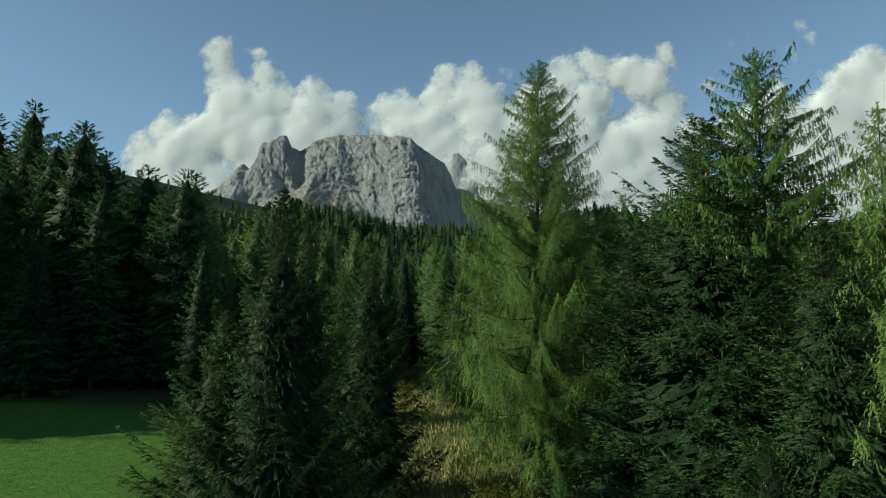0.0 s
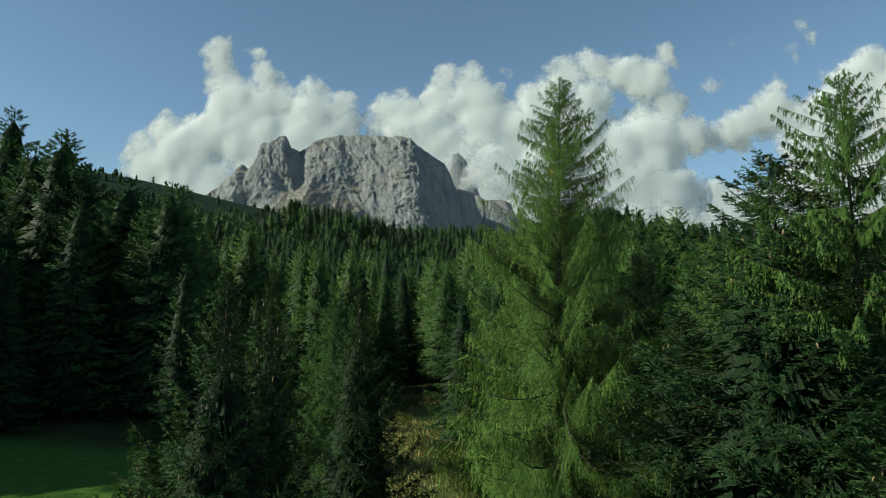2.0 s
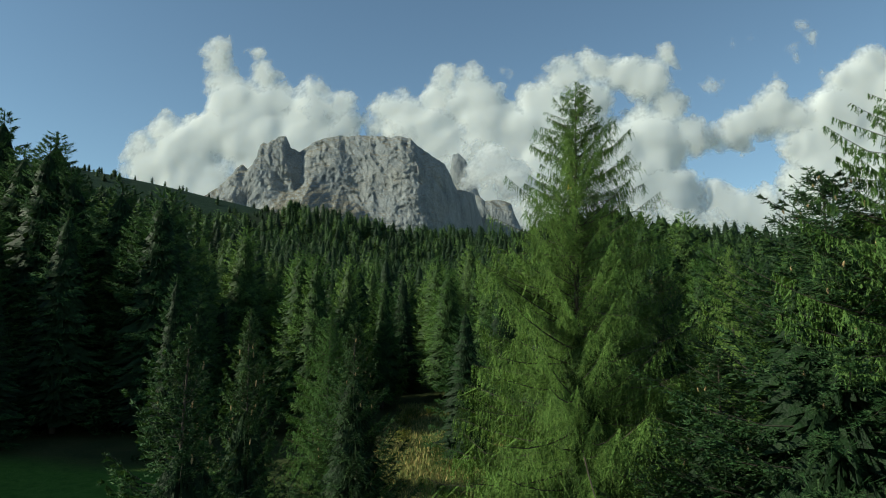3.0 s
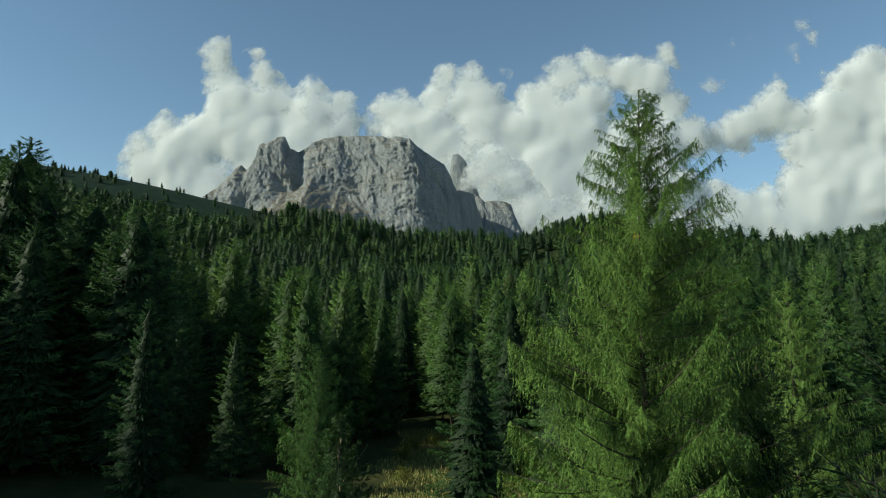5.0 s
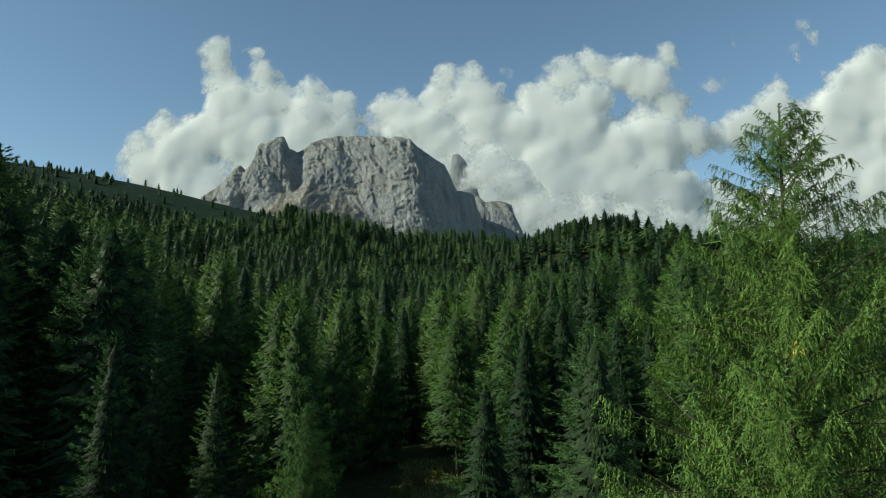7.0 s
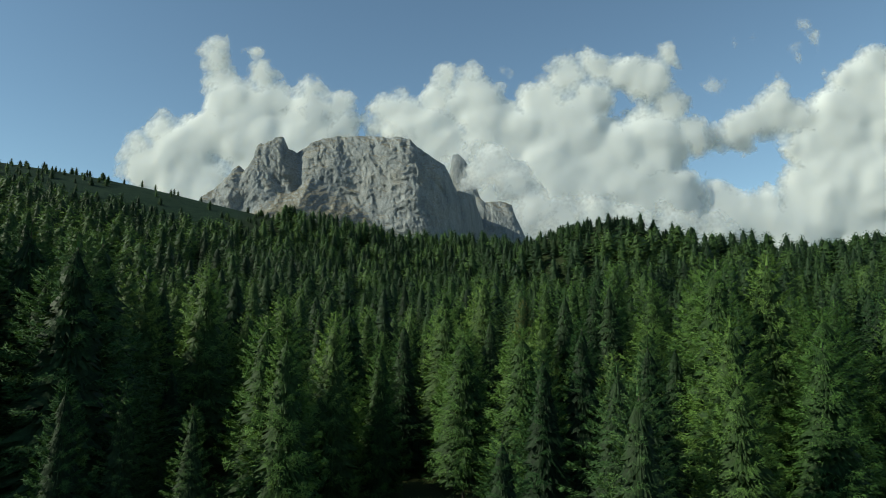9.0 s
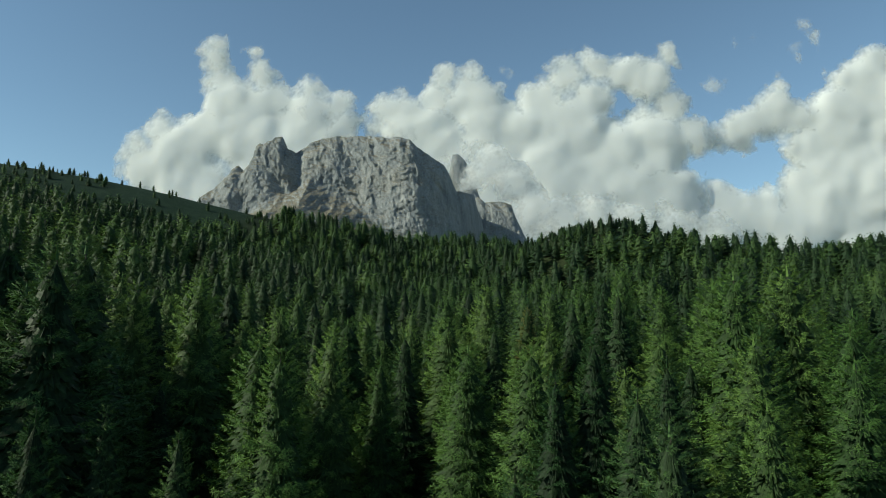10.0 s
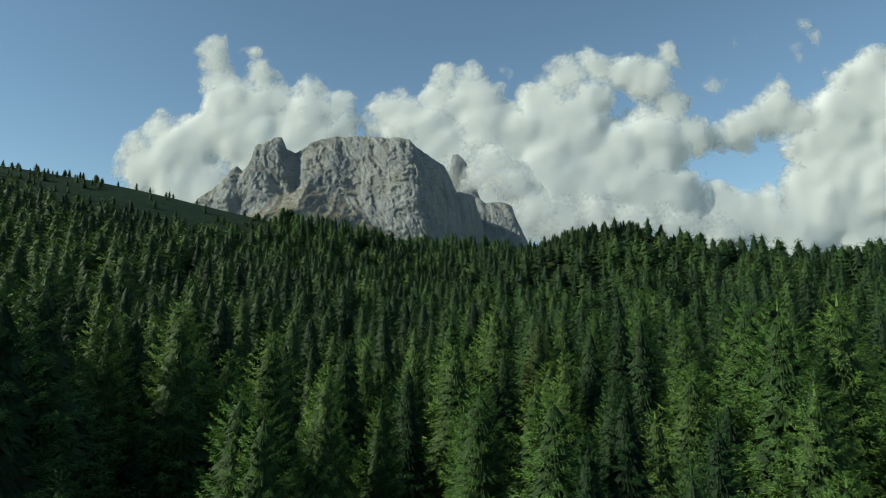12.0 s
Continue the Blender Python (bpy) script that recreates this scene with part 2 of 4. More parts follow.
# ---- ground: one sheet from the valley to the horizon ----
def terrain(x, y):
    x, y = np.asarray(x, dtype=float), np.asarray(y, dtype=float)
    z = 0.4 + 0.028 * y + 0.105 * soft_ramp(y - 112, 12)
    z = z + 0.25 * soft_ramp(y - 500, 25) * (1 - smooth(45, 150, x)) - 0.53 * soft_ramp(y - 655, 15) * (1 - smooth(45, 150, x))
    z = z - 0.25 * soft_ramp(y - 470, 15) * smooth(40, 140, x)
    left = soft_ramp(-(x + 34 + 24 * (1 - smooth(70, 140, y))), 10)
    z = z + 0.245 * left - 0.10 * soft_ramp(-(x + 330), 30)
    z = z + 0.132 * soft_ramp(x - 52, 12) * smooth(90, 260, y)
    z = z + 45 * np.exp(-((x - 108) / 62) ** 2 - ((y - 478) / 75) ** 2)
    z = z + 1.2 * fbm(x / 45, y / 45, 4, 3) * smooth(60, 160, y) + 0.25 * fbm(x / 9, y / 9, 3, 8)
    z = z + 8 * np.exp(-((x - 58) / 32) ** 2 - ((y - 500) / 60) ** 2) + 8 * np.exp(-((x - 188) / 34) ** 2 - ((y - 465) / 50) ** 2)
    z = z + 6 * np.exp(-((x - 32) / 26) ** 2 - ((y - 158) / 34) ** 2)
    far = smooth(760, 1400, y)
    return z * (1 - far) + far * (140 + 30 * fbm(x / 300, y / 300, 3, 5))


def lawn_mask(x, y):
    wob = 4 * fbm(x / 15, y / 15, 2, 21)
    return smooth(-74, -66, x + wob) * (1 - smooth(-19, -14, x + wob)) * smooth(5, 12, y) * (1 - smooth(71, 78, y + wob))


def glade_mask(x, y):
    wob = 3 * fbm(x / 8, y / 8, 2, 22)
    lane = smooth(-9, -6, x + wob) * (1 - smooth(6, 9, x + wob)) * smooth(-20, 0, y) * (1 - smooth(114, 120, y))
    right = smooth(16, 20, x + wob) * (1 - smooth(34, 40, x + wob)) * smooth(48, 54, y) * (1 - smooth(66, 72, y))
    return np.maximum(lane, right)


def alp_mask(x, y, low=0.08):
    knoll = smooth(low, low + 0.25, np.exp(-((x - 114) / 14) ** 2 - ((y - 434) / 11) ** 2))
    hill = smooth(-150, -200, x + 10 * fbm(x / 30, y / 30, 2, 4)) * smooth(480, 535, y)
    return np.maximum(knoll, hill)


gu = np.sinh(np.linspace(-4.6, 4.6, 200)) * 62
gv = np.concatenate([np.linspace(-2500, -60, 24), np.linspace(-50, 150, 90), np.linspace(153, 760, 130), np.linspace(775, 4800, 60)])
GX, GY = np.meshgrid(gu, gv)
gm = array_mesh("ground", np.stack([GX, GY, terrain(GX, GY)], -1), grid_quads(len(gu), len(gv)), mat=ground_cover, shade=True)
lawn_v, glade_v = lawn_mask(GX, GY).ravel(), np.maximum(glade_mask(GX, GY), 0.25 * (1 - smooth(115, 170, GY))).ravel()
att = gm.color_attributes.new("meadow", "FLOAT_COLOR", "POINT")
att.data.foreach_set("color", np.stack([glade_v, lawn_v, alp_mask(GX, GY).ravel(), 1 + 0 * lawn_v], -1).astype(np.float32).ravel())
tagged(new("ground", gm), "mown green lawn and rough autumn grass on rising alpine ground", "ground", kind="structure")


# ---- mountain: limestone massif with buttresses, cleft and ledges ----
def massif(name, outline, y0, depth, foot, seed, lean, cols, rows, label, relief=1.0, shoulders=(), aprons=(), turned=900, skew=0.0):
    """A cliff face under the given skyline (x, z), leaning back to a summit plateau and closed behind."""
    ox, oz = np.array(outline, dtype=float).T
    x = np.linspace(ox[0], ox[-1], cols)
    top = np.interp(x, ox, oz)
    top = top + 3.5 * fbm(x / 12, x * 0 + seed, 5, seed, 0.6)
    v = np.linspace(0, 1, rows)
    X, V = np.meshgrid(x, v)
    Z = foot + (top[None, :] - foot) * V
    up = Z - foot
    warp = 26 * fbm(X / 70, Z / 70, 4, seed + 40)
    lift = 20 * fbm(X / 55, Z / 55, 4, seed + 41)
    slant = X + warp + 0.34 * Z
    crag = np.abs(fbm(slant / 88, (Z + lift) / 210, 4, seed + 1, 0.5))
    gully = np.abs(fbm((slant + 0.25 * Z) / 38, (Z + lift) / 120, 4, seed + 7, 0.55))
    ledge = fbm((X - 0.3 * Z) / 60, (Z + 0.22 * X + 0.8 * lift) / 19, 4, seed + 5, 0.55)
    block = np.abs(fbm((X + 0.7 * warp) / 21, (Z + 0.3 * X + lift) / 24, 3, seed + 9, 0.6))
    chips = np.abs(fbm(X / 8.5 + 0.02 * warp, (Z + 0.4 * X) / 8.5, 3, seed + 15, 0.65))
    Y = y0 + lean * up
    Y = Y + relief * (20 * crag + 11 * gully + 5 * ledge + 7.5 * block + 4 * chips)
    for cx, width, push in shoulders:
        Y = Y - push * np.exp(-((X + 0.12 * (Z - foot) - cx) / width) ** 2)
    Y = Y + skew * (soft_ramp(X + 345, 8) - 185)
    for cx, ztop, fall in aprons:
        talus = y0 + 10 + fall * (Z - ztop + 0.6 * np.abs(X - cx)) + 16 * fbm(X / 30, Z / 30, 5, seed + 3, 0.6)
        Y = -6 * np.logaddexp(-talus / 6, -Y / 6)
    Y = Y + depth * 0.12 * V ** 8 + 1.1 * soft_ramp(X - turned, 12)
    edge = np.minimum((X - ox[0]), (ox[-1] - X)) / (ox[-1] - ox[0])
    Y = Y + depth * 0.5 * (1 - smooth(0, 0.10, edge))
    front = np.stack([X, Y, Z], -1)
    # summit plateau and the far side, down to the foot
    w = np.linspace(0, 1, 14)[1:]
    XB = np.repeat(x[None, :], len(w), 0)
    YB = Y[-1][None, :] + depth * w[:, None]
    ZB = foot + (top[None, :] - foot) * (1 - w[:, None] ** 2) + 4 * fbm(XB / 30, YB / 30, 3, seed + 11) * (1 - w[:, None]) - 6 * w[:, None]
    verts = np.concatenate([front.reshape(-1, 3), np.stack([XB, YB, ZB], -1).reshape(-1, 3)])
    me = array_mesh(name, verts, grid_quads(cols, rows + len(w)), mat=rock, shade=True)
    return tagged(new(name, me), label, "mountain")


massif("mountain", [(-660, 190), (-600, 285), (-540, 340), (-521, 358), (-496, 380), (-479, 399), (-470, 408), (-460, 416), (-447, 404), (-437, 418), (-430, 436), (-423, 464), (-415, 470), (-407, 465), (-398, 474), (-389, 474), (-381, 483), (-374, 487), (-366, 488), (-360, 474), (-357, 459), (-339, 455), (-315, 469), (-284, 484), (-246, 493), (-214, 494), (-176, 491), (-119, 479), (-75, 476), (-61, 458), (-30, 441), (3, 426), (17, 406), (24, 387), (32, 373), (55, 378), (80, 385), (85, 364), (103, 336), (128, 200)],
       1400, 260, 150, 31, 0.20, 460, 170, "sheer grey limestone massif with vertical buttresses and brown ledges",
       shoulders=((-366, 44, 20), (-440, 26, 16), (-45, 85, 44), (-296, 12, -16)), aprons=((-292, 350, 1.5), (-232, 322, 1.5), (-352, 330, 1.5)), turned=-22, skew=0.04)
massif("mountain", [(60, 240), (80, 400), (95, 413), (114, 393), (148, 397), (186, 389), (196, 350), (223, 288), (260, 200)],
       1690, 200, 150, 57, 0.2, 160, 90, "pale grey limestone buttress standing behind the main massif", relief=0.6)
massif("mountain", [(-60, 400), (0, 520), (25, 596), (33, 652), (51, 660), (74, 636), (93, 604), (130, 480), (180, 380)],
       2090, 160, 150, 83, 0.2, 90, 90, "distant limestone pinnacle rising out of cloud", relief=0.5)


# ---- clouds: heaped cumulus behind the mountain ----
def cloud(puffs, y0, seed, label, margin=120, step=9.0, soft=1.0):
    """A heaped body from round puffs (x, z, radius): bulging to front and back, thin at the rim."""
    p = np.array(puffs, dtype=float)
    lo, hi = (p[:, :2] - p[:, 2:]).min(0) - margin, (p[:, :2] + p[:, 2:]).max(0) + margin
    x, z = np.arange(lo[0], hi[0], step), np.arange(lo[1], hi[1], step)
    X, Z = np.meshgrid(x, z)
    sx, sz = 40 * fbm(X / 170, Z / 170, 2, seed), 40 * fbm(X / 170, Z / 170, 2, seed + 20)
    WX = X + sx + 46 * fbm(X / 66, Z / 66, 6, seed + 1, 0.7)
    WZ = Z + sz + 46 * fbm(X / 66, Z / 66, 6, seed + 21, 0.7)
    rng = np.random.default_rng(seed)
    heads, level = [(cx, cz, 0.0, r) for cx, cz, r in p], [(cx, cz, 0.0, r) for cx, cz, r in p]
    for count, lo_r, hi_r in ((8, 0.28, 0.48), (5, 0.26, 0.44)):
        grown = []
        for cx, cz, off, r in level:
            for _ in range(count):
                a, d = rng.uniform(0, 6.283), r * rng.uniform(0.2, 0.92)
                grown.append((cx + d * math.cos(a), cz + d * math.sin(a), off + 0.75 * math.sqrt(r * r - d * d), r * rng.uniform(lo_r, hi_r)))
        heads, level = heads + grown, grown
    body, cover = np.full_like(X, -9.0), np.full_like(X, -9.0)
    for cx, cz, off, r in heads:
        d2 = ((WX + 2 * X) / 3 - cx) ** 2 + ((WZ + 2 * Z) / 3 - cz) ** 2
        body = np.maximum(body, np.where(d2 < r * r, off + 0.8 * np.sqrt(np.maximum(r * r - d2, 0)), -9.0))
    for cx, cz, r in p:
        cover = np.maximum(cover, (1 - np.sqrt(((WX - cx) ** 2 + (WZ - cz) ** 2) / (r * 1.28) ** 2)) * r)
    thick = np.clip(cover / (75 * soft), 0, 1)
    for _ in range(12):
        body[1:-1, 1:-1] = (2 * body[1:-1, 1:-1] + body[:-2, 1:-1] + body[2:, 1:-1] + body[1:-1, :-2] + body[1:-1, 2:]) / 6
    body = 0.24 * body + 5 * fbm(X / 130, Z / 130, 5, seed + 3, 0.5)
    front = np.stack([X, y0 - body, Z], -1).reshape(-1, 3)
    back = np.stack([X, y0 + 4 + 0.6 * body, Z], -1).reshape(-1, 3)
    q = grid_quads(len(x), len(z))
    q = q[(thick.ravel()[q] > 0).any(1)]
    n = len(front)
    me = array_mesh("cloud", np.concatenate([front, back]), np.concatenate([q, q[:, ::-1] + n]), mat=cloud_vapour, shade=True)
    a = me.attributes.new("thickness", "FLOAT", "POINT")
    a.data.foreach_set("value", np.tile(thick.ravel(), 2).astype(np.float32))
    return tagged(new("cloud", me), label, "cloud")


cloud([(-931, 1236, 57), (-939, 1167, 66), (-782, 1192, 47), (-911, 1076, 82), (-871, 966, 116), (-797, 857, 162), (-958, 845, 104),
       (-1130, 930, 42), (-1121, 857, 69), (-1222, 802, 69), (-1261, 769, 51), (-1181, 703, 103), (-1045, 726, 138), (-992, 609, 137),
       (-709, 990, 93), (-748, 1100, 66), (-535, 1039, 65), (-544, 930, 116), (-429, 966, 70), (-403, 857, 81), (-563, 786, 138),
       (-699, 703, 161)], 2600, 101, "towering white cumulus cloud heaped up beside the mountain")
cloud([(-185, 1027, 47), (-219, 966, 70), (-265, 905, 51), (-149, 905, 111), (14, 1108, 66), (120, 1108, 59), (-9, 1002, 89),
       (131, 978, 121), (-56, 833, 139), (222, 857, 144), (411, 1002, 93), (507, 1108, 82), (649, 1157, 75), (765, 1113, 94),
       (945, 1194, 61), (857, 1063, 105), (597, 978, 112), (453, 798, 185), (659, 762, 143), (846, 809, 134), (945, 954, 75),
       (1009, 833, 88), (243, 632, 160), (493, 585, 183), (745, 585, 160), (904, 585, 137), (83, 703, 138)],
      2610, 131, "broad white cumulus bank trailing down behind the ridge")
cloud([(1826, 1157, 106), (1730, 1083, 112), (1665, 930, 144), (1839, 930, 174), (1547, 905, 88), (1365, 961, 105), (1221, 889, 97),
       (1108, 869, 65), (1407, 1068, 52), (1290, 925, 80), (1450, 930, 90), (1180, 500, 120), (1400, 440, 140), (1646, 714, 166), (1823, 632, 206), (1491, 786, 92), (1456, 632, 103), (1110, 581, 82),
       (1277, 520, 114), (1058, 469, 136), (1516, 516, 159), (1739, 469, 159), (2048, 1039, 187), (2069, 798, 254), (2085, 516, 228)],
      2640, 171, "white and grey cumulus cloud with a ragged blue gap")
cloud([(93, 498, 41), (145, 529, 69), (208, 477, 77), (267, 403, 85), (351, 368, 82), (453, 358, 78), (572, 351, 78), (691, 351, 75), (792, 337, 75)], 1950, 211,
      "low grey cloud veil drifting across the far cliffs", margin=60, step=6.0, soft=1.2)
cloud([(1152, 1099, 49), (1195, 1129, 24), (1249, 1294, 22), (1336, 1315, 32), (1565, 1349, 49), (1610, 1297, 49), (1521, 1258, 34), (283, 1147, 34), (246, 1160, 24)], 2700, 231,
      "small torn wisps of thin white cloud", margin=60, step=6.0, soft=1.9)
cloud([(-300, 500, 34), (-250, 508, 32), (-150, 500, 30), (-105, 494, 34), (-70, 484, 26)], 1420, 251, "thin mist clinging to the mountain summit", margin=40, step=5.0, soft=2.4)
cloud([(52, 610, 48), (84, 590, 52), (20, 575, 44), (120, 560, 50)], 1990, 271, "thin mist drifting across the distant pinnacle", margin=40, step=6.0, soft=2.6)


# ---- conifers ----
def unit(a):
    return a / np.maximum(np.linalg.norm(a, axis=-1, keepdims=True), 1e-9)


def sprays(base, way, length, width, rng):
    """Narrow kite-shaped needle sprays: vertices (n*4, 3)."""
    side = unit(np.cross(way, rng.normal(size=way.shape)))
    lift = np.cross(way, side)
    mid = base + way * (0.42 * length)[:, None] + lift * (0.12 * width)[:, None]
    return np.stack([base, mid + side * (0.5 * width)[:, None], base + way * length[:, None], mid - side * (0.5 * width)[:, None]], 1).reshape(-1, 3)


def needles_tri(base, way, length, width, rng):
    """Fine needle tufts, one slender triangle each: vertices (n*3, 3)."""
    side = unit(np.cross(way, rng.normal(size=way.shape))) * (0.5 * width)[:, None]
    return np.stack([base - side, base + side, base + way * length[:, None]], 1).reshape(-1, 3)


def profile(kind, q):
    """How far the boughs reach at a share q of the crown below the tip, 0 to 1."""
    if kind == "larch":
        return np.where(q < 0.86, (q / 0.86) ** 0.56, 1 - 0.22 * (q - 0.86) / 0.14)
    return np.where(q < 0.90, (q / 0.90) ** 0.68, 1 - 0.2 * (q - 0.90) / 0.10)


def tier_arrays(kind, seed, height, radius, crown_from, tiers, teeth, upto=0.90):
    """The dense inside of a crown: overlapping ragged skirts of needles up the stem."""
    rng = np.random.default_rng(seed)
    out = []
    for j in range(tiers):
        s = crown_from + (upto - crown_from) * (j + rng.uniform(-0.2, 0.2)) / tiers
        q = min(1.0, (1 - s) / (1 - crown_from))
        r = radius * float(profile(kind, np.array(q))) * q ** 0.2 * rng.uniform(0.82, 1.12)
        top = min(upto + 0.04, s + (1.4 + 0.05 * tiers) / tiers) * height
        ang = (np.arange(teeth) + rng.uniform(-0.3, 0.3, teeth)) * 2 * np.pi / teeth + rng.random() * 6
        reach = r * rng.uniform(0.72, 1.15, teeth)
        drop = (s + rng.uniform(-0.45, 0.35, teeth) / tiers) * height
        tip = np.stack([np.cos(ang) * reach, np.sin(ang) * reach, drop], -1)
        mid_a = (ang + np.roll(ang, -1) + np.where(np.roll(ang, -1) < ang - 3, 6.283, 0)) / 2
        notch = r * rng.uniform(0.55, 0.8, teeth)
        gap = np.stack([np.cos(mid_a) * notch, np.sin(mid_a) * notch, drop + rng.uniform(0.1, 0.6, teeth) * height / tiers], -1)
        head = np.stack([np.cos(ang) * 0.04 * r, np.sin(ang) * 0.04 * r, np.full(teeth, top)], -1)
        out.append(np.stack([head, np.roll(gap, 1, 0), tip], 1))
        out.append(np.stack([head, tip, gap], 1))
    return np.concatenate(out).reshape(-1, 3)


def tuft_arrays(kind, seed, height, radius, boughs, tufts, size, crown_from=0.04, slender=0.2, clothed=0.0, core=0.66, tiers=10, teeth=8):
    """A conifer at some distance: fine needle tufts in plumes along its boughs, over the dense inside of the crown."""
    rng = np.random.default_rng(seed)
    larch = kind == "larch"
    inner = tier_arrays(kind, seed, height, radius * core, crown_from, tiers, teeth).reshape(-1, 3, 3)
    s = crown_from + (0.985 - crown_from) * ((np.arange(boughs) + rng.random(boughs)) / boughs) ** 0.92
    q = (1 - s) / (1 - crown_from)
    az = np.arange(boughs) * 2.39996 + rng.normal(0, 0.4, boughs)
    lobe = 1 + 0.10 * np.sin(az * 2 + seed) + 0.09 * np.sin(az * 3 + s * 9 + seed * 2)
    length = radius * profile(kind, q) * lobe * rng.uniform(0.80, 1.16, boughs) + 0.02 * radius
    slope = (0.45 * (1 - q) - 0.10 * q if larch else 0.55 * (1 - q) ** 1.5 - 0.30 * q) + rng.normal(0, 0.08, boughs)
    weight = (length + 0.28 * radius) * (s >= clothed)
    k = rng.choice(boughs, tufts, p=weight / weight.sum())
    u = 1.03 - 0.5 * rng.random(tufts) ** 1.2
    r = length[k] * u
    fan = rng.normal(0, 0.26, tufts) * (1.2 - u) * length[k]
    out = np.stack([np.cos(az[k]), np.sin(az[k]), 0 * u], -1)
    side = np.stack([-np.sin(az[k]), np.cos(az[k]), 0 * u], -1)
    droop = np.abs(rng.normal(0, 1, tufts)) * (0.09 * length[k] + 0.12) * (1.0 if larch else 0.6) * np.sqrt(q[k])
    base = out * r[:, None] + side * fan[:, None]
    base[:, 2] = s[k] * height + slope[k] * r + 0.16 * length[k] * u ** 2.2 - droop - 0.25 * np.abs(fan)
    down = np.array([0, 0, -1.0])
    hang = (0.40 if larch else 0.15) * q[k] - 0.55 * (1 - q[k]) ** 2
    way = unit(out * 0.6 + side * (0.7 * np.sign(fan) * rng.random(tufts))[:, None] + down * hang[:, None] + rng.normal(size=(tufts, 3)) * 0.42)
    ln = size * rng.uniform(0.6, 1.3, tufts) * (0.5 + 0.5 * np.sqrt(q[k]))
    fine = needles_tri(base - way * (0.3 * ln)[:, None], way, ln, ln * slender * rng.uniform(0.75, 1.3, tufts), rng).reshape(-1, 3, 3)
    a = rng.random(3) * 6.283
    lead = np.stack([np.stack([np.cos(a) * 0.12, np.sin(a) * 0.12, 0 * a + 0.95 * height], -1), np.stack([-np.sin(a) * 0.12, np.cos(a) * 0.12, 0 * a + 0.95 * height], -1),
                     np.stack([0 * a, 0 * a, 0 * a + height], -1)], 1)
    return np.concatenate([inner, fine, lead]).reshape(-1, 3), len(inner)


def tubes(a, b, ra, rb, sides=3):
    """Thin tapered tubes from points a to b: vertices and quads."""
    n = len(a)
    w = unit(b - a)
    s = unit(np.cross(w, np.array([0.31, 0.17, 0.93])))
    t = np.cross(w, s)
    ang = np.arange(sides) * 2 * np.pi / sides
    ring = np.cos(ang)[None, :, None] * s[:, None] + np.sin(ang)[None, :, None] * t[:, None]
    v = np.concatenate([a[:, None] + ring * np.reshape(ra, (-1, 1, 1)), b[:, None] + ring * np.reshape(rb, (-1, 1, 1))], 1)
    k = np.arange(sides)
    f = np.stack([k, (k + 1) % sides, (k + 1) % sides + sides, k + sides], -1)
    return v.reshape(-1, 3), (f[None] + (np.arange(n) * 2 * sides)[:, None, None]).reshape(-1, 4)


